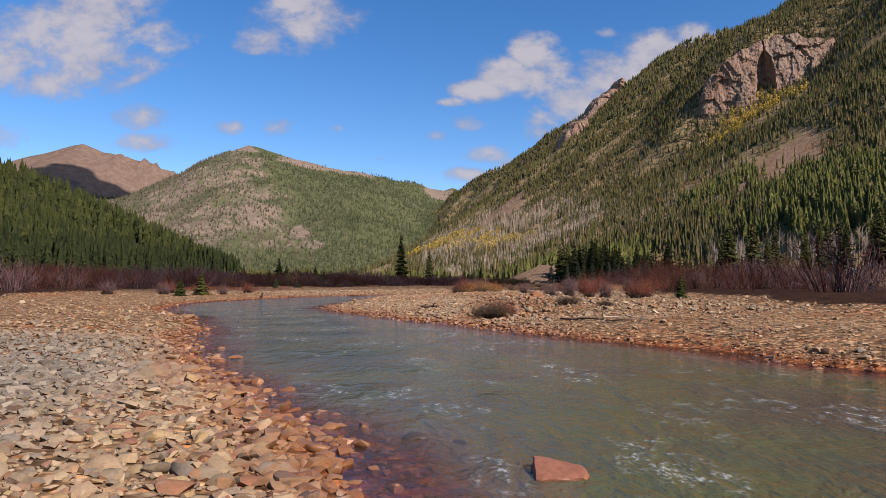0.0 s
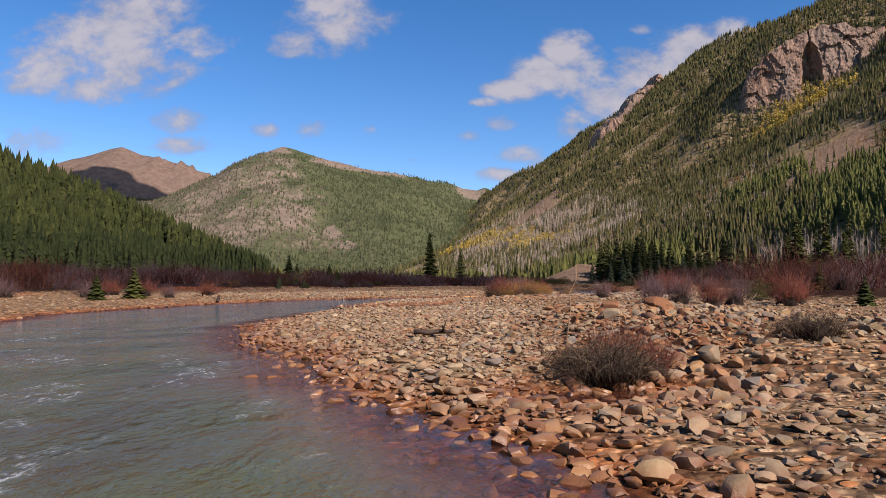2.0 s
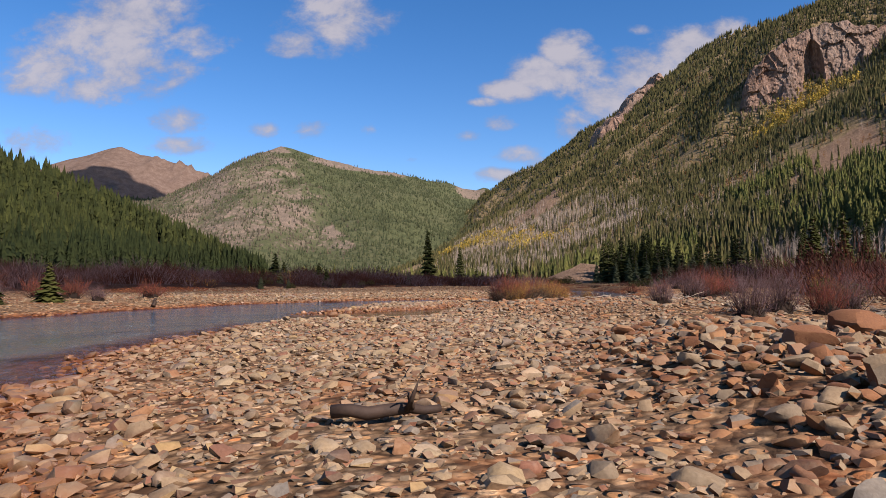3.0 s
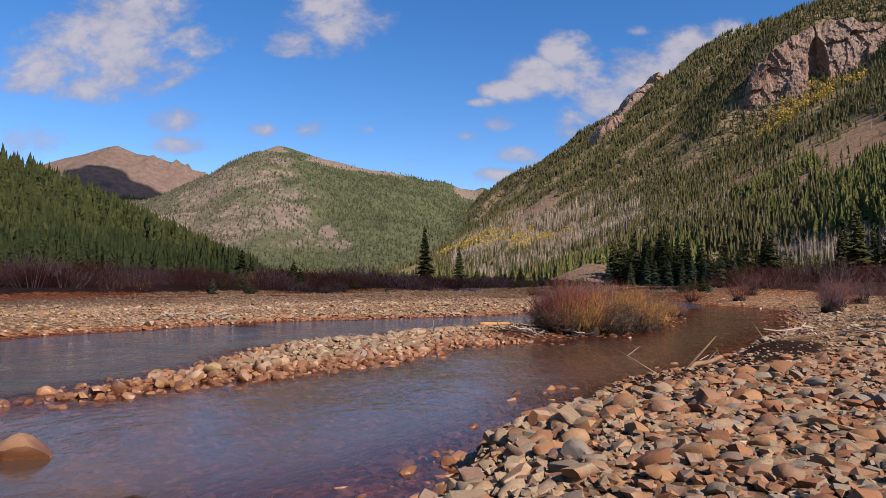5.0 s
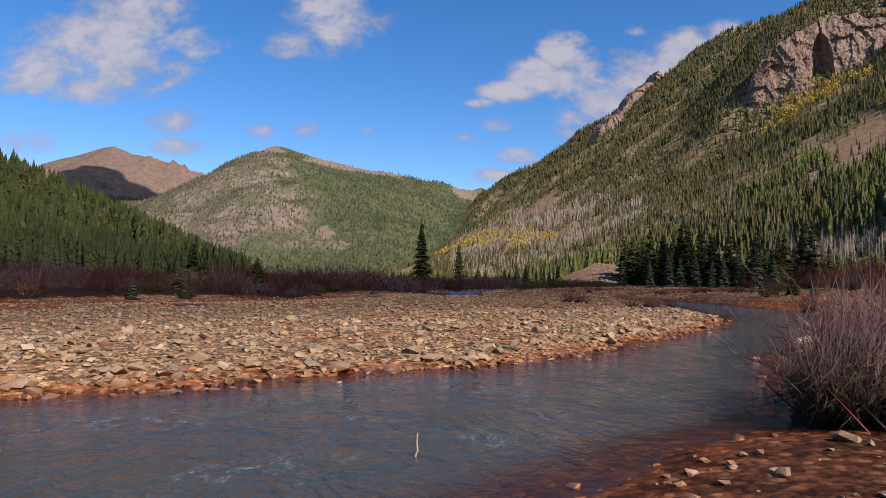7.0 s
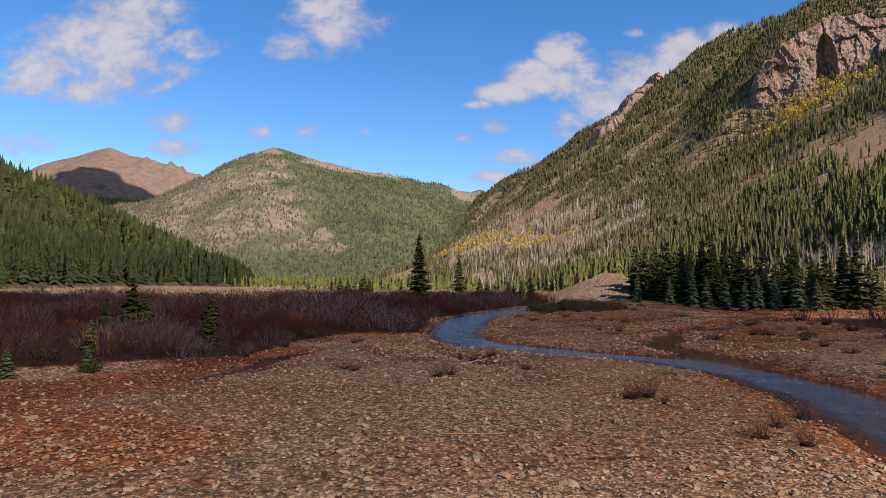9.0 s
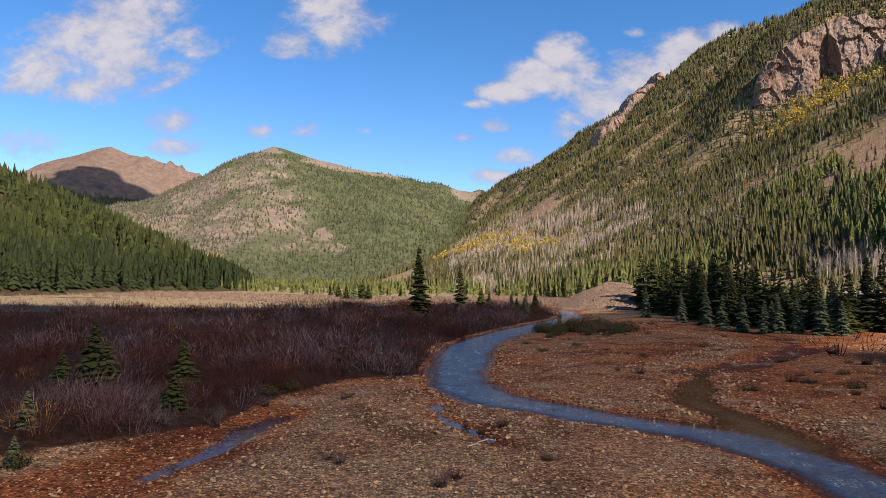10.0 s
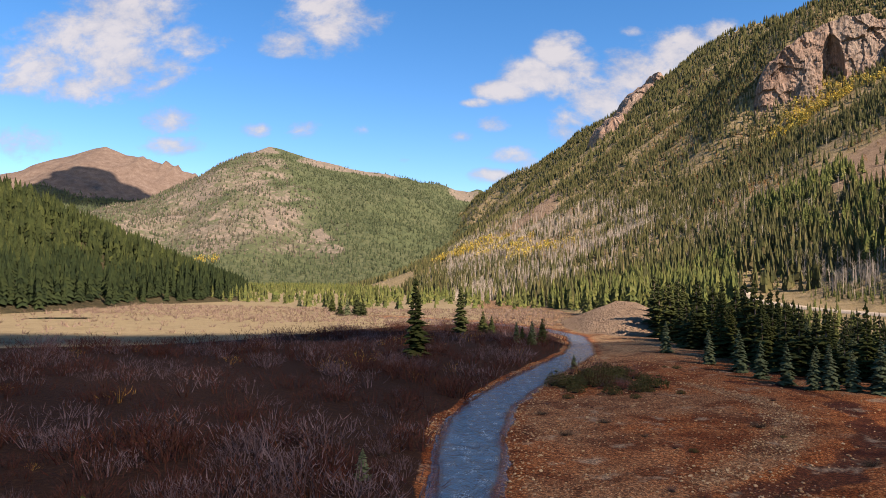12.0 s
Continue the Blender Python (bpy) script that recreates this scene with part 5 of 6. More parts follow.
for k in range(56):
    y = rng.uniform(236, 330)
    x = np.interp(y, [200, 215, 240, 290, 330], [66, 58, 57, 60, 66]) + rng.uniform(0.5, 16)
    stand(TALL, float(x), float(y), float(rng.uniform(9, 18)), float(rng.uniform(0.95, 1.35)))
for ob in (*TALL, *SMALL):
    for o in (*ob.children_recursive, ob):
        bpy.data.objects.remove(o)


# ---------------------------------------------------------------- willows
def spike(p, q, r):
    """A thin tapering twig of three faces."""
    way = q - p
    a = np.cross(way, (0.3, 0.5, 0.81))
    a *= r / (np.linalg.norm(a) + 1e-9)
    b = np.cross(way, a)
    b *= r / (np.linalg.norm(b) + 1e-9)
    return np.array([p + a, p - 0.5 * a + 0.87 * b, p - 0.5 * a - 0.87 * b, q]), np.array([(0, 1, 3), (1, 2, 3), (2, 0, 3)])


def willow(rng, stems, twigs, thick, spread=0.55, lean=0.55, rooted=0.22):
    """A leafless many-stemmed shrub, one unit tall: its old stems, and its young twigs."""
    old, young = [], []
    for _ in range(stems):
        a, s = rng.uniform(0, 6.28), np.sqrt(rng.uniform(0, 1))
        foot = np.array((np.cos(a) * s * rooted, np.sin(a) * s * rooted, -0.02))
        out = np.array((np.cos(a + rng.normal(0, 0.5)), np.sin(a + rng.normal(0, 0.5)), 0)) * s * spread * rng.uniform(0.5, 1.2)
        tall = rng.uniform(0.30, 0.92) * (1 - lean * 0.5 * s)
        knee = foot + out * rng.uniform(0.3, 0.6) + (0, 0, tall * 0.55) + rng.normal(0, 0.05, 3)
        tip = foot + out + (0, 0, tall) + rng.normal(0, 0.10, 3)
        r = thick * rng.uniform(0.6, 1.3)
        old.append(tube([foot, knee, tip], [r, r * 0.72, r * 0.22], 3))
        for _ in range(twigs + 2):
            t = rng.uniform(0.35, 1.0)
            p = foot + (knee - foot) * (t / 0.5) if t < 0.5 else knee + (tip - knee) * ((t - 0.5) / 0.5)
            q = p + out * rng.uniform(0.0, 0.3) + rng.normal(0, 0.075, 3) + (0, 0, rng.uniform(0.06, 0.24))
            young.append(spike(p, q, r * 0.5))
    return joined(old), joined(young)


def tangle(rng, stems, thick):
    """A low dome of bent, crossing dead stems, one unit tall."""
    bits = []
    for _ in range(stems):
        a, s = rng.uniform(0, 6.28), rng.uniform(0, 1) ** 0.6
        foot = np.array((np.cos(a) * s * 0.55, np.sin(a) * s * 0.55, -0.02))
        b = a + rng.normal(0, 0.9)
        reach, tall = rng.uniform(0.25, 0.75), rng.uniform(0.45, 1.0) * (1 - 0.35 * s)
        out = np.array((np.cos(b), np.sin(b), 0))
        p1 = foot + out * reach * 0.4 + (0, 0, tall * 0.75) + rng.normal(0, 0.07, 3)
        p2 = foot + out * reach * 0.8 + (0, 0, tall * rng.uniform(0.6, 1.05)) + rng.normal(0, 0.09, 3)
        p3 = p2 + out * reach * 0.35 + (0, 0, rng.uniform(-0.25, 0.2)) + rng.normal(0, 0.06, 3)
        r = thick * rng.uniform(0.5, 1.4)
        bits.append(tube([foot, p1, p2, p3], [r, r * 0.85, r * 0.6, r * 0.2], 3))
        for _ in range(3):
            p = p1 + (p2 - p1) * rng.uniform(0, 1)
            bits.append(spike(p, p + rng.normal(0, 0.16, 3) + (0, 0, 0.05), r * 0.55))
    return joined(bits)


def leafy(rng, tufts=330):
    """A low dense shrub in leaf: short stems under many small leaf tufts, one unit tall."""
    bits = []
    for _ in range(26):
        a, s = rng.uniform(0, 6.28), rng.uniform(0, 0.55)
        bits.append(spike(np.array((0.3 * s * np.cos(a), 0.3 * s * np.sin(a), -0.02)), np.array((s * np.cos(a), s * np.sin(a), rng.uniform(0.5, 0.9))), 0.012))
    for _ in range(tufts):
        a, s = rng.uniform(0, 6.28), np.sqrt(rng.uniform(0, 1))
        z = rng.uniform(0.15, 1.0) * (1 - 0.55 * s * s)
        c = np.array((0.75 * s * np.cos(a), 0.75 * s * np.sin(a), z))
        bits.append((rng.normal(0, 0.045, (4, 3)) + c, np.array([(0, 1, 2), (0, 2, 3), (0, 3, 1), (1, 3, 2)])))
    return joined(bits)


def spray(rng, stems, thick, twigs=2):
    """A light willow for the far thicket: a few stems under a rounded cloud of fine upswept twigs."""
    bits = []
    for _ in range(stems):
        a, s = rng.uniform(0, 6.28), np.sqrt(rng.uniform(0, 1))
        foot = np.array((np.cos(a) * s * 0.25, np.sin(a) * s * 0.25, -0.02))
        tip = foot + np.array((np.cos(a) * s * 0.5, np.sin(a) * s * 0.5, 0)) * rng.uniform(0.4, 1.2) + (0, 0, rng.uniform(0.5, 1.0) * (1 - 0.25 * s))
        bits.append(spike(foot, tip, thick))
    for _ in range(stems * twigs):
        a, s = rng.uniform(0, 6.28), np.sqrt(rng.uniform(0, 1))
        top = 0.78 * np.sqrt(1 - 0.75 * s * s)
        p = np.array((0.62 * s * np.cos(a), 0.62 * s * np.sin(a), top * rng.uniform(0.25, 1.0) ** 0.6))
        way = np.array((np.cos(a) * s * 0.13, np.sin(a) * s * 0.13, rng.uniform(0.10, 0.26))) + rng.normal(0, 0.055, 3)
        bits.append(spike(p, p + way, thick * 0.75))
    return joined(bits)


MAT_TWIG_GREY = simple("grey_willow_twigs", [(0.104, 0.067, 0.069), (0.135, 0.093, 0.096), (0.070, 0.043, 0.043), (0.112, 0.064, 0.062)], 14.0, 0.75, 0.3, 0.004, 0.06, "island")
MAT_TWIG_RED = simple("red_willow_twigs", [(0.165, 0.030, 0.024), (0.19, 0.056, 0.028), (0.09, 0.026, 0.022), (0.17, 0.078, 0.036), (0.13, 0.032, 0.036), (0.065, 0.024, 0.018)], 14.0, 0.75, 0.3, 0.004, 0.06, "island")
MAT_TWIG_PALE = simple("pale_scrub_twigs", [(0.20, 0.135, 0.105), (0.155, 0.10, 0.08), (0.24, 0.17, 0.12), (0.17, 0.13, 0.07)], 14.0, 0.8, 0.3, 0.004, 0.06, "island")
MAT_TWIG_GOLD = simple("golden_willow_twigs", [(0.26, 0.155, 0.036), (0.17, 0.07, 0.022), (0.34, 0.22, 0.05), (0.15, 0.046, 0.02), (0.10, 0.044, 0.02)], 14.0, 0.75, 0.3, 0.004, 0.06, "island")
MAT_TWIG_RUST = simple("rust_red_stems", [(0.11, 0.030, 0.012), (0.065, 0.020, 0.010), (0.15, 0.050, 0.02), (0.04, 0.014, 0.009)], 14.0, 0.7, 0.3, 0.004, 0.06, "island")
MAT_TWIG_OLD = simple("old_willow_stems", [(0.060, 0.034, 0.026), (0.038, 0.024, 0.019), (0.10, 0.066, 0.050), (0.075, 0.034, 0.024), (0.032, 0.020, 0.016)], 14.0, 0.8, 0.3, 0.004, 0.06, "island")
MAT_TWIG_DEAD = simple("dead_willow_twigs", [(0.034, 0.022, 0.016), (0.20, 0.16, 0.105), (0.045, 0.028, 0.020), (0.03, 0.021, 0.016), (0.14, 0.105, 0.07), (0.05, 0.024, 0.017), (0.026, 0.018, 0.014)], 14.0, 0.8, 0.3, 0.004, 0.06, "island")
MAT_TWIG_GREEN = simple("green_leaf_twigs", [(0.062, 0.068, 0.022), (0.088, 0.085, 0.028), (0.045, 0.052, 0.02), (0.10, 0.075, 0.03), (0.075, 0.055, 0.025)], 14.0, 0.8, 0.3, 0.004, 0.06, "island")
rng = np.random.default_rng(99)
NEAR_SPRAYS = [spray(rng, 11, 0.0085, 7) for _ in range(10)]
FAR_SPRAYS = [spray(rng, 6, 0.017, 4) for _ in range(8)]


def far_thicket(name, label, mat, n, seed, lo, hi, among, area=(-150, 75, 38, 372)):
    r = np.random.default_rng(seed)
    x, y = points_in(r, n, *area, lambda x, y: thicket(x, y) * smooth(margin(x, y), 0.2, 1.2) * (0.3 + 0.7 * smooth(vnoise(x, y, 9.0, seed), -0.4, 0.4)) * (0.3 + 0.7 * smooth(vnoise(x, y, 3.6, 97), -0.35, 0.25)) * among(vnoise(x, y, 4.6, 77) + 0.5 * vnoise(x, y, 13.0, 79)))
    keep = in_view(x, y, 0.15)
    x, y = x[keep], y[keep]
    tall = r.uniform(lo, hi, len(x)) * (1 + 0.25 * vnoise(x, y, 14, 91)) * (0.52 + 0.78 * smooth(vnoise(x, y, 3.6, 97), -0.35, 0.4))
    close = y < 150
    for shapes, sel, wide in ((NEAR_SPRAYS, close, 1.1), (FAR_SPRAYS, ~close, 1.35)):
        woods(name, label, shapes, x[sel], y[sel], floor_height, tall[sel], mat, 0.10, wide, False, "shrubs")


far_thicket("willow_thicket", "dense leafless red-brown willow thicket", MAT_TWIG, 19000, 401, 1.5, 3.0, lambda n: 1 - 0.9 * smooth(n, 0.0, 0.3))
far_thicket("grey_willow_thicket", "leafless grey willow scrub among red willows", MAT_TWIG_GREY, 11000, 403, 1.5, 3.1, lambda n: 0.08 + 0.92 * smooth(n, 0.0, 0.3))
far_thicket("golden_willow_thicket", "golden-brown willow scrub among red willows", MAT_TWIG_GOLD, 800, 407, 1.2, 2.4, lambda n: 1 - 0.8 * smooth(n, -0.3, 0.0))
far_thicket("willow_thicket", "dense leafless red willow clumps beside the gravel", MAT_TWIG, 3000, 411, 1.2, 2.3, lambda n: 1 - 0.9 * smooth(n, 0.0, 0.3), (-50, 4, 104, 172))
far_thicket("grey_willow_thicket", "leafless grey willow clumps beside the gravel", MAT_TWIG_GREY, 1500, 413, 1.2, 2.3, lambda n: smooth(n, 0.0, 0.3), (-50, 4, 104, 172))
LOW_SPRAYS = [spray(rng, 8, 0.05, 0) for _ in range(6)]
x, y = points_in(rng, 12000, -420, 60, 270, 520, lambda x, y: np.where(in_view(x, y), (0.10 + 0.75 * smooth(y + 0.30 * x + 12 * vnoise(x, y, 30, 95), 338, 365)) * smooth(y - 0.72 * np.minimum(x, 0) - 30 * smooth(x, -62, -30), 322, 345), 0) * smooth(margin(x, y), 2, 6))
woods("meadow_scrub", "low pale scrub over the dry meadow", LOW_SPRAYS, x, y, floor_height, rng.uniform(0.9, 2.3, len(x)), MAT_TWIG_PALE, 0.1, 1.7, False, "shrubs")

BUSHES = {}


def bush(kind, x, y, tall, wide=1.0, label="", category="shrub"):
    """A willow as a thing: stems round a dark mound that stands for the shade inside."""
    if y > 90:
        kind = kind + "_light"
    if kind not in BUSHES:
        stems, twigs, thick, mat, text, spread, rooted = {
            "red": (140, 6, 0.0075, MAT_TWIG_RED, "leafless red-brown willow shrub on the gravel", 0.6, 0.24),
            "grey": (125, 6, 0.0075, MAT_TWIG_GREY, "leafless grey willow shrub on the gravel", 0.55, 0.22),
            "gold": (140, 6, 0.008, MAT_TWIG_GOLD, "golden-brown willow shrub by the water", 0.6, 0.26),
            "green": (70, 7, 0.007, MAT_TWIG_GREEN, "low green leafy shrub at the thicket edge", 0.7, 0.3),
            "dense": (560, 6, 0.006, MAT_TWIG_DEAD, "flattened dark willow clump with tangled dead stems", 1.0, 0.5),
            "rust": (260, 6, 0.0085, MAT_TWIG_RUST, "low rust-red mat of wet stems at the waterline", 1.0, 0.5),
            "mat": (300, 6, 0.0065, MAT_TWIG_DEAD, "flattened grey-brown willow clump with tangled dead stems", 1.0, 0.5)}[kind.split("_")[0]]
        if kind.endswith("light"):
            stems, twigs, thick = int(stems / 2), 4, thick * 1.15
        top = new("willow_shrub")
        if kind[:3] in ("red", "gre", "gol") and not kind.startswith("green"):
            old, (v, f) = willow(rng, stems, twigs, thick, spread, 0.55, rooted)
            part("old_wood", mesh_from("old_wood", *old, MAT_TWIG_OLD, True), top, "dark grey-brown old stems")
        else:
            v, f = leafy(rng) if kind.startswith("green") else tangle(rng, stems, thick)
        part("crown", mesh_from("crown", v, f, mat, True), top)
        # added near-black lump, painting the shade inside the shrub
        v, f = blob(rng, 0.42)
        part("root_mound", mesh_from("root_mound", v * ((0.3, 0.3, 0.16) if kind.endswith("light") else (0.42, 0.42, 0.5) if kind[:3] in ("mat", "den", "rus") else (rooted * 1.5, rooted * 1.5, 0.24)), f, MAT_SHRUB_SHADE), top, "dark mound standing for the shade among the stems")
        BUSHES[kind] = tagged(top, text, category, "willows by the creek")
    z = float(floor_height(np.array([x]), np.array([y]))[0])
    ob = copy_thing(BUSHES[kind], Matrix.Translation((x, y, z - 0.01)) @ Matrix.Rotation(rng.uniform(0, 6.28), 4, "Z"))
    ob.scale = (tall * wide, tall * wide, tall)
    return tagged(ob, label)


def blob(rng, rough, points=26):
    """A rounded lump of unit half size, from the hull of uneven points."""
    bm = bmesh.new()
    for k in range(points):
        z = 1 - 2 * (k + 0.5) / points
        a = k * 2.39996 + rng.uniform(-0.3, 0.3)
        s = np.sqrt(1 - z * z)
        p = np.array((s * np.cos(a), s * np.sin(a), z)) * (1 + rough * rng.uniform(-0.5, 0.5))
        bm.verts.new(np.sign(p) * np.abs(p) ** 0.82)
    res = bmesh.ops.convex_hull(bm, input=bm.verts)
    bmesh.ops.delete(bm, geom=[v for v in bm.verts if not v.link_faces], context="VERTS")
    bmesh.ops.triangulate(bm, faces=bm.faces)
    bm.normal_update()
    bm.verts.index_update()
    v = np.array([tuple(p.co) for p in bm.verts])
    f = np.array([[p.index for p in face.verts] for face in bm.faces])
    bm.free()
    return v, f


# colour of the lumps that stand for shade inside the shrubs
MAT_SHRUB_SHADE = simple("shrub_shade", [(0.014, 0.010, 0.007), (0.028, 0.018, 0.012)], 12.0, 0.95, 0.8, 0.03, 0.2, "noise")
bush("dense", 3.85, 27.35, 0.68, 1.18, "flattened willow clump with tangled grey dead stems")
bush("red", 4.35, 28.0, 0.85, 0.55)
bush("red", 4.0, 28.2, 0.75, 0.5)
bush("red", 4.65, 27.6, 0.75, 0.6)
bush("mat", 7.2, 28.5, 0.5, 1.2)
bush("mat", 8.6, 28.0, 0.35, 1.0)
for k, x, y, h, w in [("red", 7.5, 74.6, 1.7, 0.75), ("grey", 8.2, 75.4, 1.8, 0.75), ("red", 8.9, 76.2, 1.7, 0.8), ("dense", 6.35, 72.2, 0.95, 1.0), ("dense", 7.0, 73.3, 1.2, 0.9), ("mat", 7.7, 74.4, 1.2, 0.9), ("grey", 5.75, 72.5, 1.65, 0.85), ("dense", 5.9, 72.2, 1.0, 0.9), ("dense", 6.5, 72.9, 1.1, 0.9), ("grey", 6.3, 73.0, 1.9, 0.85), ("grey", 6.8, 73.7, 2.1, 0.75), ("grey", 7.3, 73.2, 2.0, 0.85), ("mat", 7.4, 68.6, 1.1, 1.0), ("mat", 8.0, 70.2, 1.1, 1.0), ("red", 4.95, 67.5, 1.8, 0.75), ("red", 5.4, 67.9, 1.6, 0.8), ("dense", 4.8, 67.3, 0.95, 0.85), ("dense", 6.2, 67.5, 1.05, 0.85), ("grey", 4.75, 68.1, 1.65, 0.7), ("gold", 5.7, 66.9, 1.4, 0.75), ("gold", 6.2, 68.0, 1.6, 0.8), ("dense", 5.2, 66.9, 0.95, 0.85), ("gold", 7.4, 69.4, 1.75, 0.8), ("red", 5.55, 67.6, 1.95, 0.7), ("gold", 5.3, 66.75, 1.25, 0.75), ("red", 5.2, 67.3, 1.8, 0.7), ("mat", 6.7, 68.3, 1.3, 0.8), ("gold", 7.8, 69.0, 1.5, 0.8), ("gold", 8.6, 70.2, 1.5, 0.8), ("red", 8.3, 71.0, 1.6, 0.8), ("gold", 8.9, 72.3, 1.5, 0.8), ("grey", 5.6, 68.6, 1.5, 0.7), ("red", 7.0, 71.0, 1.8, 0.7), ("mat", 6.6, 67.3, 0.8, 0.9),
                      ("gold", 12.0, 78.5, 1.0, 0.8), ("grey", 13.0, 80, 0.9, 0.8), ("gold", 11.7, 104, 1.1, 0.9), ("gold", 13.2, 106, 1.0, 0.9), ("red", 12.8, 103, 0.9, 0.9),
                      ("grey", 15.5, 66, 2.0, 0.7), ("red", 17.5, 69, 2.2, 0.7), ("red", 19.5, 72, 2.0, 0.8), ("grey", 20.5, 80, 2.0, 0.7), ("red", 24, 86, 1.9, 0.8),
                      ("grey", 30.0, 57.5, 2.6, 0.7), ("grey", 34.5, 59, 2.3, 0.75), ("grey", 25.5, 60, 2.2, 0.75), ("red", 22, 61, 1.8, 0.8), ("rust", -5.25, 70.6, 0.55, 1.0), ("rust", -6.0, 70.9, 0.5, 1.1), ("grey", 9.5, 44.5, 1.35, 0.75), ("grey", 11.0, 46.0, 1.5, 0.7), ("red", 12.5, 46.5, 1.4, 0.75), ("grey", 14.0, 48, 1.6, 0.7), ("red", 15.8, 47, 1.5, 0.8), ("red", 17.5, 50, 1.8, 0.7), ("grey", 8.2, 47.5, 1.0, 0.8),
                      ("red", 9.3, 111.7, 1.25, 0.95), ("grey", 10.2, 112.3, 1.35, 0.85), ("gold", 10.4, 110.4, 0.7, 0.9), ("grey", 0.2, 117, 1.0, 0.9), ("red", 0.9, 118.4, 0.9, 0.9), ("grey", -4.9, 121.5, 0.8, 0.9),
                      ("mat", -5.6, 122.3, 0.4, 1.1), ("mat", 5.6, 122.5, 0.5, 0.9), ("red", 4.0, 131.0, 1.1, 0.8), ("red", 2.6, 130, 0.9, 0.8), ("grey", 1.6, 132, 0.8, 0.8), ("red", 32, 150, 1.3, 0.9),
                      ("red", 19.8, 156, 1.2, 0.9), ("grey", 18, 158, 0.8, 1.0), ("mat", 29, 128, 0.6, 1.1), ("mat", 33, 142, 0.6, 1.1), ("red", 31.5, 136, 1.0, 0.9),
                      ("green", -15.0, 133.0, 0.9, 1.0), ("green", -13.4, 140, 0.9, 1.0), ("green", -12.2, 142, 1.0, 1.0), ("green", -24, 121.5, 1.0, 1.0), ("green", -20.5, 120.5, 0.9, 1.0), ("green", 25.6, 117, 1.0, 1.0),
                      ("green", 28, 121, 1.2, 1.0), ("green", 21, 60, 0.9, 1.1), ("green", 23, 66, 1.0, 1.1), ("green", 18.5, 56, 0.8, 1.1), ("green", 24.5, 221, 1.6, 1.2), ("green", 27.5, 216, 1.8, 1.2), ("green", 22.5, 214, 1.5, 1.2),
                      ("green", 30, 224, 1.6, 1.2), ("green", 30, 205, 1.0, 1.4), ("red", 34, 214, 1.9, 0.9), ("grey", 23, 230, 2.0, 0.9), ("red", 33, 228, 1.8, 0.9),
                      ("grey", -14.5, 131, 1.6, 0.8), ("grey", -16.8, 129.5, 1.8, 0.8), ("grey", -18.8, 127.6, 1.5, 0.8), ("grey", -13.0, 137.5, 1.2, 0.8), ("grey", -19.5, 136, 2.0, 0.8), ("red", -21.5, 131, 2.0, 0.8),
                      ("red", -14.5, 148, 2.1, 0.8), ("grey", -11.8, 152, 2.2, 0.8), ("red", -9.0, 158, 2.0, 0.8), ("grey", -6.2, 168, 2.0, 0.8), ("red", -5.0, 176, 1.8, 0.8), ("grey", -17, 63, 1.1, 0.9), ("red", -15.5, 66, 1.3, 0.9),
                      ("red", -20, 66, 1.5, 0.9), ("grey", -22, 62, 1.4, 0.9), ("red", -24.5, 70, 1.7, 0.9), ("grey", -26, 60, 1.5, 0.9)]:
    bush(k, x, y, h, w)
for x, y, h in [(15.2, 108, 1.2), (22, 104, 1.6), (23.5, 98, 1.8), (27, 104, 2.2), (30, 110, 2.0), (33, 118, 2.2), (36, 126, 2.0), (40, 138, 2.1), (42, 150, 2.0), (45, 160, 2.2), (48, 172, 2.0), (31, 98, 2.4), (29, 92, 2.3)]:
    bush("red" if (x * 3) % 2 < 1 else "grey", x, y, h, 0.85)
sr = np.random.default_rng(61)
for k in range(46):      # scattered low scrub over the upper bars
    x, y = sr.uniform(9, 46), sr.uniform(138, 236)
    if margin(np.array([x]), np.array([y]))[0] > 1.5:
        bush(("red", "mat", "grey", "green")[k % 4], float(x), float(y), float(sr.uniform(0.3, 0.8)), 1.6)
for k in range(46):
    a, d = sr.uniform(0, 6.28), sr.uniform(0, 1) ** 0.5
    x, y = 25.5 + 8.5 * d * math.cos(a), 218 + 15 * d * math.sin(a)
    if margin(np.array([x]), np.array([y]))[0] > 1.2:
        bush(("green", "green", "grey", "green", "green", "green", "red")[k % 7], float(x), float(y), float(sr.uniform(1.2, 2.2)), 1.35)
for ob in BUSHES.values():
    for o in (*ob.children_recursive, ob):
        bpy.data.objects.remove(o)


# ---------------------------------------------------------------- a still pond on the far meadow
def pond(x, y, rx, ry):
    t = np.arange(40) * 2 * np.pi / 40
    wob = 1 + 0.2 * np.sin(3 * t) + 0.1 * np.sin(7 * t + 1)
    px, py = x + rx * wob * np.cos(t), y + ry * wob * np.sin(t)
    z = float(floor_height(np.array([x]), np.array([y]))[0]) + 0.12
    v = np.concatenate(([(x, y, z)], np.stack((px, py, np.full(40, z)), 1)))
    f = np.array([(0, 1 + k, 1 + (k + 1) % 40) for k in range(40)])
    m, g = material("still_water")
    finish(g, (0.03, 0.032, 0.028), 0.04, None, spec=0.5)
    return tagged(new("pond", mesh_from("pond", v, f, m)), "small still pond on the dry meadow", "pond", kind="structure")


pond(-154, 366, 15, 5.0)


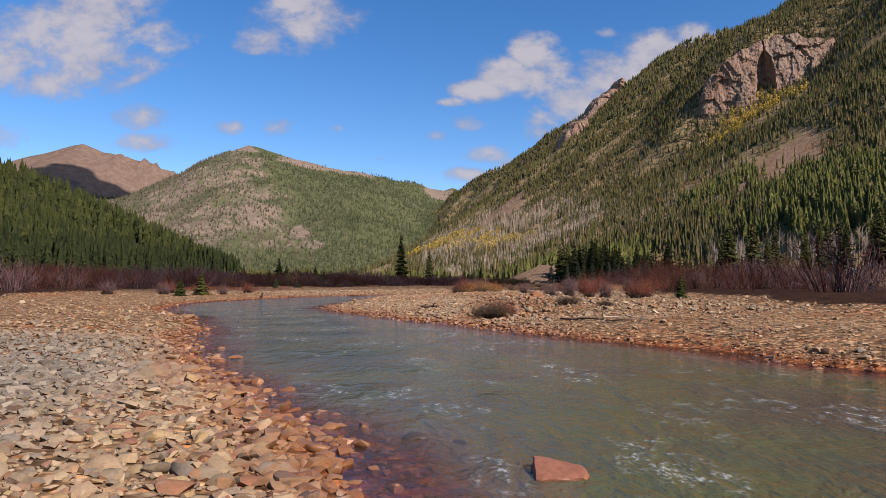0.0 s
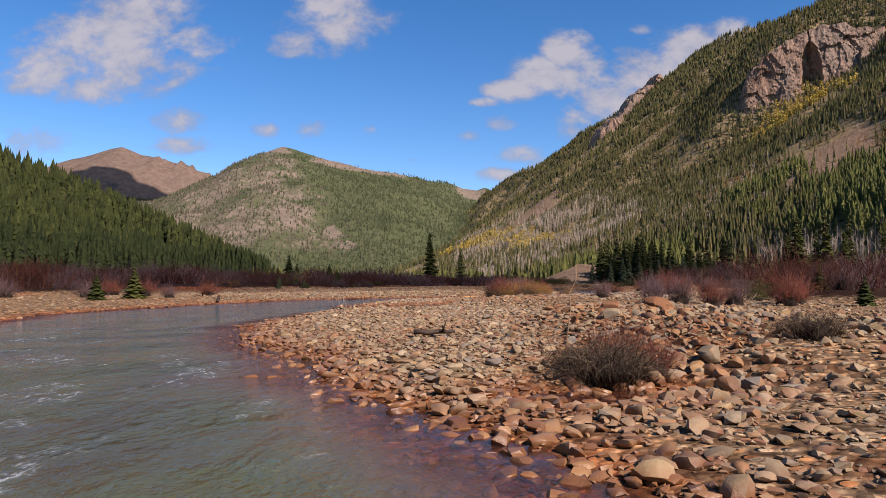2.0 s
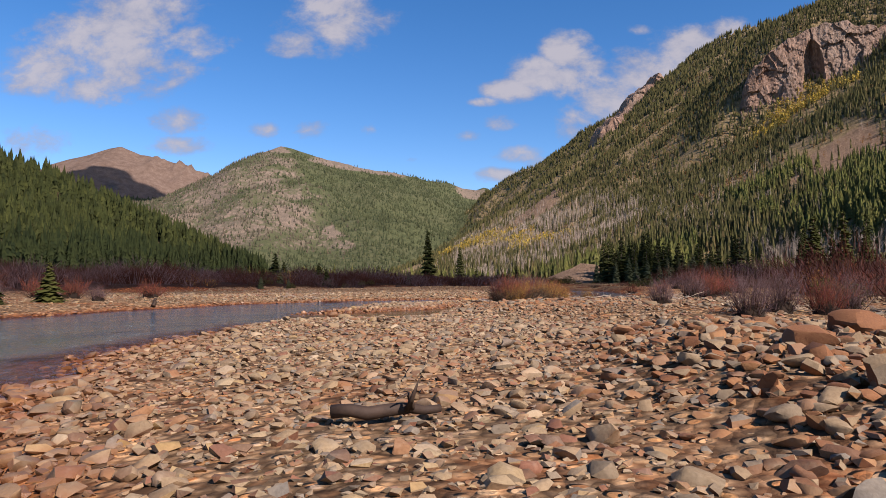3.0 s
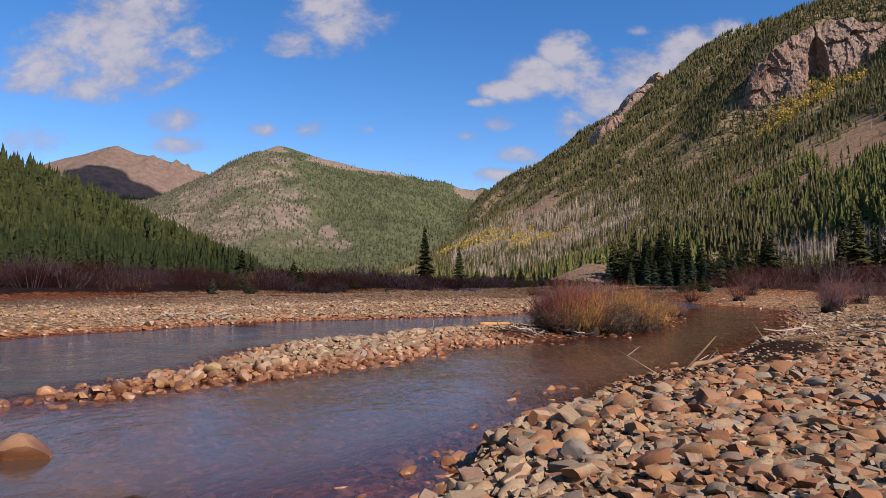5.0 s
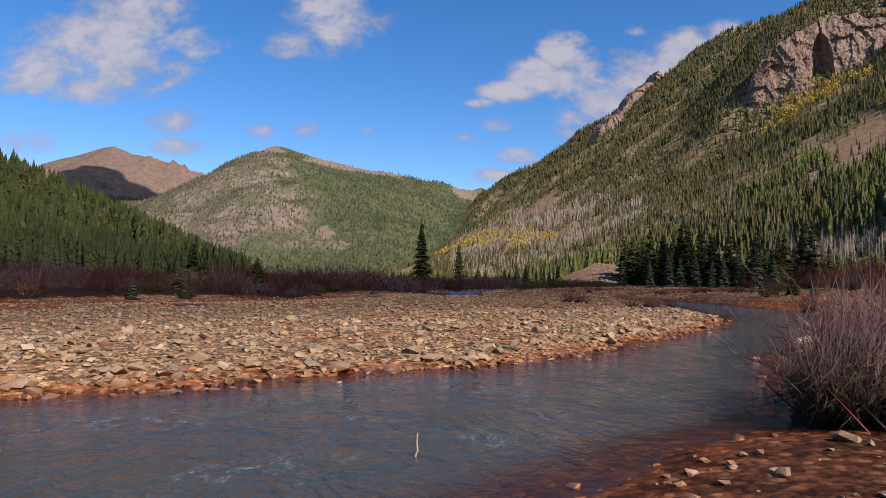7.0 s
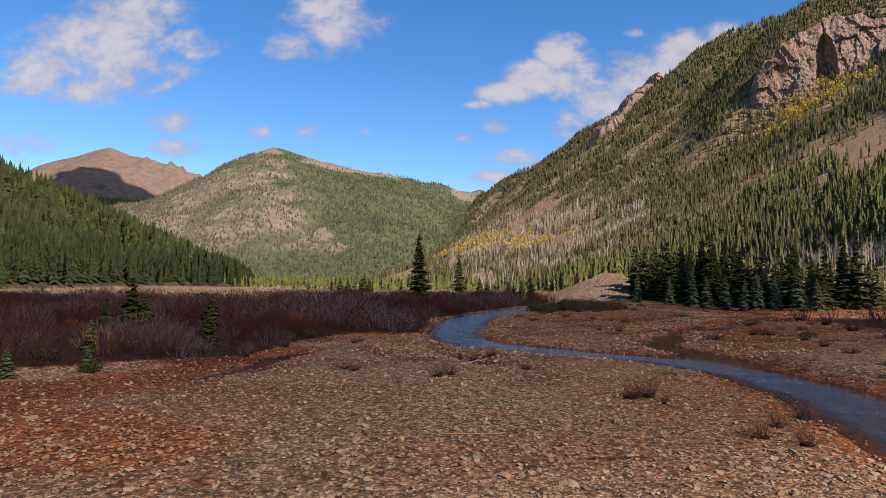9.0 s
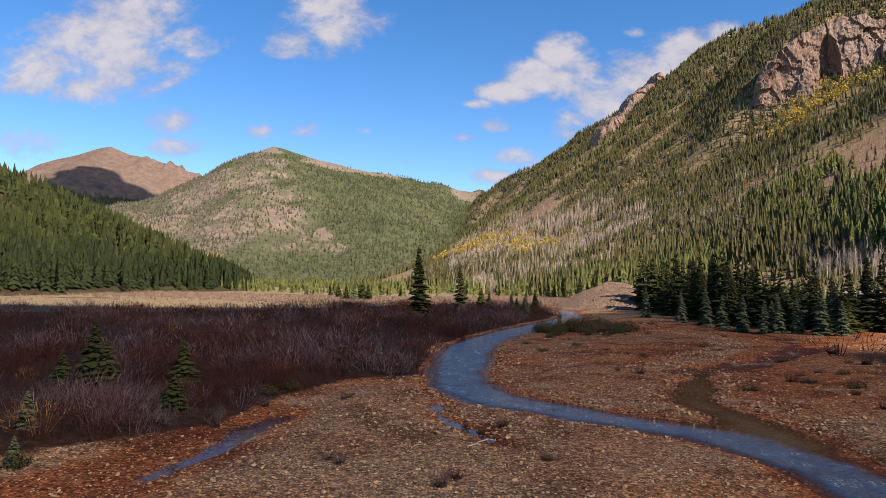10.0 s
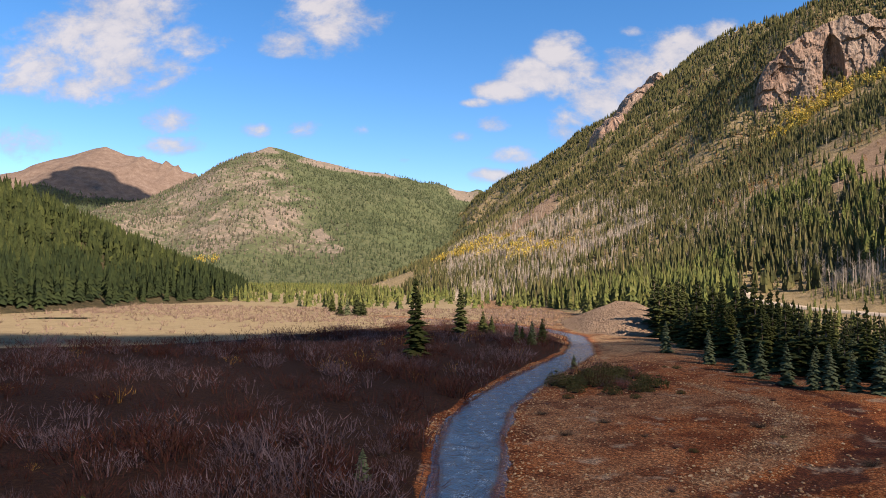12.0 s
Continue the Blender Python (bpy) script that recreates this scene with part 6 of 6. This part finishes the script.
# ---------------------------------------------------------------- driftwood
def log(name, label, a, b, r, bend=0.05, limbs=0, mat=None, category="driftwood", lift=None):
    """A weathered length of wood lying (or stuck) between two places given as x, y and height over the ground."""
    rr = np.random.default_rng(int(abs(a[0] * 131 + a[1] * 17 + r * 999)))
    ground = lambda p: float(max(floor_height(np.array([p[0]]), np.array([p[1]]))[0], WATER_Z - 0.05))
    p, q = np.array((a[0], a[1], ground(a) + a[2] + r * 0.7)), np.array((b[0], b[1], ground(b) + b[2] + r * 0.6))
    t = np.linspace(0, 1, 7)
    pts = p + (q - p) * t[:, None]
    size = np.linalg.norm(q - p)
    pts[1:-1] += rr.normal(0, bend * size, (5, 3)) * (1, 1, 0.35)
    top = new(name)
    top.location = p
    v, f = tube(pts - p, r * (1 - 0.45 * t) * rr.uniform(0.88, 1.1, 7), 8)
    part("stem", mesh_from("stem", v, f, mat or MAT_DRIFT), top)
    for _ in range(limbs):
        s = rr.uniform(0.15, 0.9)
        c = p + (q - p) * s
        w = rr.normal(0, 1, 3) * (1, 1, 0.5) + (0, 0, 0.55)
        w *= size * rr.uniform(0.15, 0.4) / np.linalg.norm(w)
        k = c + w * 0.5 + rr.normal(0, 0.05 * size, 3)
        v, f = tube(np.array([c, k, c + w]) - p, [r * 0.45, r * 0.3, r * 0.08], 5)
        part("limb", mesh_from("limb", v, f, mat or MAT_DRIFT), top)
    return tagged(top, label, category, "driftwood on the bars")


MAT_PEELED = simple("peeled_orange_log", [(0.42, 0.22, 0.08), (0.36, 0.19, 0.075)], 20.0, 0.8, 0.6, 0.006, 0.25, "noise")
MAT_DRIFTBROWN = simple("brown_driftwood", [(0.24, 0.15, 0.085), (0.18, 0.11, 0.06)], 20.0, 0.85, 0.7, 0.006, 0.2, "noise")
MAT_DARKWOOD = simple("dark_wet_wood", [(0.032, 0.020, 0.014), (0.055, 0.034, 0.022)], 20.0, 0.75, 0.7, 0.006, 0.3, "noise")
log("log", "short peeled orange log on the stone bar", (2.5, 68.15, 0.03), (3.65, 68.75, 0.04), 0.075, 0.006, 0, MAT_PEELED)
log("driftwood_piece", "dark broken driftwood lying on the cobbles", (1.08, 32.4, 0.07), (1.92, 32.5, 0.06), 0.06, 0.03, 2, MAT_DARKWOOD)
log("stick", "pale stick standing up in the shallows", (0.88, 71.1, -0.05), (0.90, 71.15, 0.26), 0.014, 0.02, 0)
log("stick", "pale thin stick leaning in the water", (5.45, 61.1, 0.0), (5.8, 61.2, 0.24), 0.011, 0.006, 0)
log("stick", "short pale stick lying in the shallows", (6.8, 60.4, 0.0), (7.08, 60.5, 0.13), 0.011, 0.006, 0)
log("stick", "pale stick upright between the stones", (-1.2, 63.95, 0.0), (-1.12, 63.97, 0.2), 0.012, 0.02, 0)
log("stump", "dark stump standing on the far gravel", (-13.0, 60.8, 0.0), (-12.9, 60.9, 0.42), 0.12, 0.05, 3, MAT_DARKWOOD, "stump")
log("log", "dark log lying on the gravel", (-7.7, 139.8, 0.05), (-6.9, 141.4, 0.15), 0.14, 0.03, 2, MAT_DARKWOOD)
log("branch", "long bent brown branch on the gravel", (5.6, 22.4, 0.03), (7.6, 21.3, 0.05), 0.035, 0.03, 3, MAT_DARKWOOD)
log("branch", "bent grey branch across the stones", (7.0, 22.4, 0.05), (8.5, 23.2, 0.03), 0.025, 0.03, 2)
log("stick", "tall thin dry stem rising behind the willow clump", (3.55, 28.6, 0.0), (3.8, 28.85, 1.4), 0.011, 0.02, 0, MAT_DRIFTBROWN)
log("branch", "thin dark branch in the side channel", (-0.9, 51.0, 0.02), (0.2, 50.2, 0.04), 0.016, 0.06, 1, MAT_DARKWOOD)
log("log", "waterlogged brown log in the shallows", (-4.2, 52.4, 0.0), (-2.8, 52.6, 0.0), 0.06, 0.02, 0, MAT_DARKWOOD)
log("log", "long brown log half sunk along the stony bank", (4.4, 55.7, 0.06), (6.1, 57.3, 0.12), 0.06, 0.02, 2, MAT_DRIFTBROWN)
log("branch", "pale bleached branch on the bank", (5.6, 57.8, 0.05), (6.8, 58.3, 0.12), 0.022, 0.04, 2)
log("log", "pale log resting against the willow bank", (9.3, 80.6, 0.2), (11.4, 82.6, 0.3), 0.11, 0.015, 2)
log("branch", "bleached branch on the gravel bar", (1.6, 125.2, 0.05), (3.3, 127.4, 0.25), 0.045, 0.05, 3)
log("branch", "long thin orange stick on the gravel", (0.6, 102.6, 0.02), (2.6, 102.9, 0.03), 0.02, 0.01, 0, MAT_PEELED)
log("branch", "dark stick lying on the gravel", (5.0, 100.5, 0.02), (7.2, 100.8, 0.03), 0.025, 0.01, 0, MAT_DARKWOOD)
log("branch", "dark stick lying on the pebbles", (-12.4, 98.0, 0.02), (-10.6, 98.8, 0.03), 0.03, 0.02, 1, MAT_DARKWOOD)
dr = np.random.default_rng(5)
for k in range(84):      # tangles round the big willow and along the bank
    cx, cy, sx, sy, s = [(4.9, 66.2, 0.7, 0.5, 1.1), (4.3, 66.6, 0.5, 0.5, 0.8), (12.5, 50, 3.0, 2.6, 1.4), (7.6, 67.2, 0.8, 0.5, 1.0), (-7.6, 72.6, 1.2, 0.5, 1.1), (11.0, 60.5, 2.0, 2.0, 1.5)][k % 6]
    x, y, a = dr.normal(cx, sx), dr.normal(cy, sy), dr.uniform(0, 6.28)
    if margin(np.array([x]), np.array([y]))[0] < 0.1:
        continue
    n = s * dr.uniform(0.5, 1.3)
    log("branch", "tangled bleached branch in a drift heap" if k % 3 else "bent brown branch in a drift heap", (x, y, dr.uniform(0, 0.15)), (x + n * math.cos(a), y + n * math.sin(a), dr.uniform(0.0, 0.35)), dr.uniform(0.010, 0.03), 0.06, int(dr.integers(1, 4)), MAT_DRIFT if k % 3 else MAT_DARKWOOD)


# ---------------------------------------------------------------- boulders and stones
def boulder(x, y, size, flat, label, sink=0.3, seed=0, mat=None):
    r = np.random.default_rng(seed + int(abs(x) * 57 + y * 13))
    bm = bmesh.new()
    bmesh.ops.create_icosphere(bm, subdivisions=3, radius=1.0)
    cuts = [(Vector(r.normal(0, 1, 3)).normalized(), r.uniform(0.5, 0.85)) for _ in range(11)]
    for v in bm.verts:
        for n, d in cuts:
            over = v.co.dot(n) - d
            if over > 0:
                v.co -= n * over * 0.96
        v.co += v.co.normalized() * 0.05 * noise.noise(v.co * 3.1 + Vector((x, y, 0)))
    for f in bm.faces:
        f.smooth = True
    bmesh.ops.scale(bm, vec=(size, size * r.uniform(0.65, 0.85), size * flat), verts=bm.verts)
    me = bpy.data.meshes.new("boulder")
    bm.to_mesh(me)
    bm.free()
    me.materials.append(mat or MAT_STONE)
    me.set_sharp_from_angle(angle=0.42)
    ob = new("boulder", me)
    z = float(floor_height(np.array([x]), np.array([y]))[0])
    ob.matrix_basis = pose(x, y, max(z, WATER_Z - 0.25 * size) + size * flat * (1 - sink) * 0.6, r.uniform(-8, 8), r.uniform(-8, 8), r.uniform(0, 360))
    return tagged(ob, label, "rock", "boulders of the creek")


MAT_RED_ROCK = simple("red_wet_rock", [(0.24, 0.10, 0.055), (0.19, 0.075, 0.04)], 16.0, 0.5, 0.7, 0.015, 0.4, "noise")
MAT_DARK_ROCK = simple("dark_wet_rock", [(0.045, 0.035, 0.03), (0.07, 0.05, 0.038)], 16.0, 0.35, 0.7, 0.015, 0.5, "noise")
boulder(2.2, 5.85, 0.31, 0.5, "red-brown boulder breaking the fast water", 0.3, 0, MAT_RED_ROCK)
boulder(1.1, 7.1, 0.15, 0.5, "dark wet rock just above the water", 0.6, 0, MAT_DARK_ROCK)
boulder(1.5, 6.85, 0.14, 0.4, "dark wet rock awash in the creek", 0.7, 0, MAT_DARK_ROCK)
for x, y, size, flat in ((-1.59, 10.77, 0.13, 0.5), (-1.22, 10.56, 0.15, 0.62), (-1.18, 9.96, 0.18, 0.42), (-1.43, 9.82, 0.19, 0.45), (-0.69, 9.96, 0.20, 0.4), (-1.79, 10.26, 0.19, 0.35), (-2.48, 14.04, 0.17, 0.36), (-2.58, 13.28, 0.19, 0.4), (-2.99, 14.55, 0.13, 0.4), (-2.48, 11.45, 0.19, 0.5), (-0.91, 9.82, 0.10, 0.6), (-0.79, 9.57, 0.10, 0.5)):
    boulder(x, y, size, flat, "pale ochre stone lying in the shallows", 0.3, 5)
boulder(-2.6, 10.4, 0.28, 0.6, "brown angular boulder at the water's edge")
boulder(5.0, 31.8, 0.24, 0.7, "ochre rounded boulder on the cobble bar", 0.1)
boulder(5.5, 27.95, 0.25, 0.62, "pale ochre boulder behind the willow clump")
boulder(7.0, 35.6, 0.42, 0.5, "pale angular slab on the dark stones")
boulder(5.4, 33.6, 0.3, 0.6, "split orange-brown boulder on the bar")
boulder(-2.4, 52.2, 0.38, 0.55, "pale rock capped with dry top in the side channel", 0.2)
boulder(0.6, 50.2, 0.3, 0.5, "pale ochre boulder in the shallows", 0.2)
boulder(-0.5, 49.7, 0.26, 0.45, "pale flat rock in the shallows", 0.2)
boulder(3.95, 55.95, 0.24, 0.4, "long pale rock at the dark bank", 0.1)
boulder(9.8, 81.4, 0.42, 0.6, "pale rounded boulder under the willow", 0.1)
boulder(0.9, 61.6, 0.22, 0.5, "pale angular rock on the stone bar")
boulder(1.5, 66.0, 0.30, 0.4, "large pale slab on the stone bar")
boulder(-0.9, 64.4, 0.26, 0.5, "large pale slab among the cobbles")
boulder(7.2, 25.2, 0.2, 0.7, "grey rounded boulder on the bar")
boulder(5.3, 22.9, 0.2, 0.6, "grey boulder by the wet hollow")

rng = np.random.default_rng(314)


def worn_edges(me):
    me.set_sharp_from_angle(angle=0.72)
    return me


def hewn(rng):
    """A river cobble: a ball cut by a few planes, with softened edges."""
    bm = bmesh.new()
    bmesh.ops.create_icosphere(bm, subdivisions=2, radius=1.0)
    cuts = [(Vector(rng.normal(0, 1, 3)).normalized(), rng.uniform(0.42, 0.78)) for _ in range(13)]
    for v in bm.verts:
        for n, d in cuts:
            over = v.co.dot(n) - d
            if over > 0:
                v.co -= n * over
        v.co *= 1.3
    bm.verts.index_update()
    v = np.array([tuple(p.co) for p in bm.verts])
    f = np.array([[p.index for p in face.verts] for face in bm.faces])
    bm.free()
    return v, f


COBBLES = [hewn(rng) for _ in range(14)]
HULLS = [blob(rng, 0.68, 16) for _ in range(20)]
MID_HULLS = [blob(rng, 0.5, 11) for _ in range(20)]
ROUGH_HULLS = [blob(rng, 0.55, 8) for _ in range(20)]


def bared(x, y):
    """Fewer loose stones on the muddy end of the island."""
    mud = smooth(1.3 - np.hypot((x - 4.4) / 3.4, (y - 70.6) / 2.4), 0, 0.35)
    lee = smooth(1.2 - np.hypot((x - 5.6 - 0.8 * (y - 56.5)) / 1.9, (y - 56.5) / 3.4), 0, 0.4)
    foot = smooth(1.2 - np.hypot((x - 4.5) / 2.0, (y - 66.2) / 2.0), 0, 0.5)
    return (1 - 0.9 * mud) * (1 - 0.8 * lee) * (1 - 0.7 * foot)


def coarse(x, y):
    """How large the cobbles run there."""
    isle = smooth(1.8 - np.hypot((x - 1.2 - 0.62 * (y - 63)) / 3.2, (y - 63) / 9), 0, 1) * 0.3
    bar = smooth(x, 2.8, 5) * smooth(y, 24, 28) * (1 - smooth(y, 38, 46)) * 0.38 - 0.34 * smooth(x, 4, 6) * (1 - smooth(y, 20, 27))
    tail = smooth(y, 44, 49) * (1 - smooth(y, 58, 62)) * smooth(x, 0.5, 3) * 0.3
    edge = (1 - smooth(margin(x, y), 0.2, 1.6)) * 0.3
    return (1 + isle + bar + tail + edge) * (0.55 + 0.45 * bared(x, y))


def cobbles(n, x0, x1, y0, y1, chance, median, seed, most=0.24):
    r = np.random.default_rng(seed)
    x, y = r.uniform(x0, x1, n), r.uniform(y0, y1, n)
    d = margin(x, y)
    keep = (r.uniform(0, 1, n) < chance(x, y)) & (r.uniform(0, 1, n) < np.where(d < 0, 0.8 * np.exp(d / 0.75), 1.0)) & (thicket(x, y) < 0.5) & (r.uniform(0, 1, n) < bared(x, y))
    x, y, d = x[keep], y[keep], d[keep]
    s = np.clip(median * coarse(x, y) * np.exp(r.normal(0, 0.45, len(x))), 0.018, most)
    s = np.where(d < 0, np.minimum(s, 0.11), s)
    stout = 1 + 0.6 * smooth(coarse(x, y), 1.2, 1.6)
    scale = np.stack((s * r.uniform(0.95, 1.35, len(x)), s * r.uniform(0.65, 1.0, len(x)), s * stout * r.uniform(0.34, 0.62, len(x))), 1)
    z = floor_height(x, y) + scale[:, 2] * r.uniform(0.1, 0.75, len(x))
    return np.stack((x, y, z), 1), scale, turn_z(r.uniform(0, 6.28, len(x))) @ tilt(r, len(x), 0.2)


ground = bpy.data.objects["ground"]
near = cobbles(128000, -10, 12, 3, 71, lambda x, y: np.exp(-np.maximum(0, np.abs(x - 1.5) - np.where(y < 14, 6, 3.2)) / 2.6) , 0.037, 501, 0.13)
order = np.argsort(-near[1][:, 0] * np.exp(-np.abs(near[0][:, 0] - 1.5) / 2.5))
first, rest = order[:300], order[300:]
size = near[1][rest][:, 0]
for shapes, sel in ((COBBLES, rest[size > 0.125]), (HULLS, rest[(size > 0.075) & (size <= 0.125)]), (ROUGH_HULLS, rest[size <= 0.075])):
    v, f = scatter(shapes, near[0][sel], near[1][sel], near[2][sel])
    tagged(part("stones", worn_edges(mesh_from("stones", v, f, MAT_STONE, True)), ground, "tan and grey river cobbles"), kind="stuff")
heaped = cobbles(16000, -11, 0.5, 2.5, 24, lambda x, y: 1 - smooth(y, 9, 24), 0.042, 511, 0.105)
v, f = scatter(MID_HULLS, *heaped)
tagged(part("stones", worn_edges(mesh_from("stones", v, f, MAT_STONE, True)), ground, "grey-tan angular stones heaped on the bank"), kind="stuff")
fill = cobbles(15000, 0.5, 8.5, 45, 60, lambda x, y: np.exp(-np.maximum(0, x - 4.5) / 2.5), 0.026, 502, 0.055)
v, f = scatter(ROUGH_HULLS, *fill)
tagged(part("stones", mesh_from("stones", v, f, MAT_STONE, False), ground, "small rusty pebbles"), kind="stuff")
wide = cobbles(38000, -40, 26, 3, 82, lambda x, y: np.maximum(smooth(np.abs(x - 1.5), 3.5, 11), 0.3 * smooth(coarse(x, y), 1.25, 1.5)) * np.exp(-np.maximum(0, np.abs(x - 1.5) - 12) / 10), 0.047, 503, 0.15)
v, f = scatter(MID_HULLS, *wide)
tagged(part("stones", worn_edges(mesh_from("stones", v, f, MAT_STONE, True)), ground, "tan river stones"), kind="stuff")
shore = cobbles(15000, -16, 13, 70, 102, lambda x, y: 0.25 + np.exp(-np.maximum(0, margin(x, y)) / 3.0), 0.062, 509, 0.2)
v, f = scatter(MID_HULLS, *shore)
tagged(part("stones", worn_edges(mesh_from("stones", v, f, MAT_STONE, True)), ground, "pale tan stones along the far shore"), kind="stuff")
plain = cobbles(46000, -26, 34, 66, 150, lambda x, y: np.exp(-np.maximum(0, np.abs(x - 3) - 14) / 12) * np.clip(1.5 - (y - 66) / 70, 0.3, 1), 0.050, 505, 0.16)
v, f = scatter(ROUGH_HULLS, *plain)
tagged(part("stones", worn_edges(mesh_from("stones", v, f, MAT_STONE, True)), ground, "brown river stones"), kind="stuff")
bank = cobbles(34000, -6, 58, 128, 262, lambda x, y: np.exp(-np.maximum(0, margin(x, y)) / 3.0) + 0.16 + 1.6 * smooth(2.2 - along(x, y, STONE_LINE), 0, 2), 0.085, 507, 0.2)
v, f = scatter(ROUGH_HULLS, *bank)
tagged(part("stones", mesh_from("stones", v, f, MAT_STONE, False), ground, "ochre stones along the margins"), kind="stuff")
SHARED = [worn_edges(mesh_from("stone", v, f, MAT_STONE, True)) for v, f in COBBLES]
for k, i in enumerate(first):
    part("stone", SHARED[k % len(SHARED)], ground, m=Matrix.LocRotScale(Vector(near[0][i]), Matrix(near[2][i].tolist()).to_quaternion(), Vector(near[1][i])))
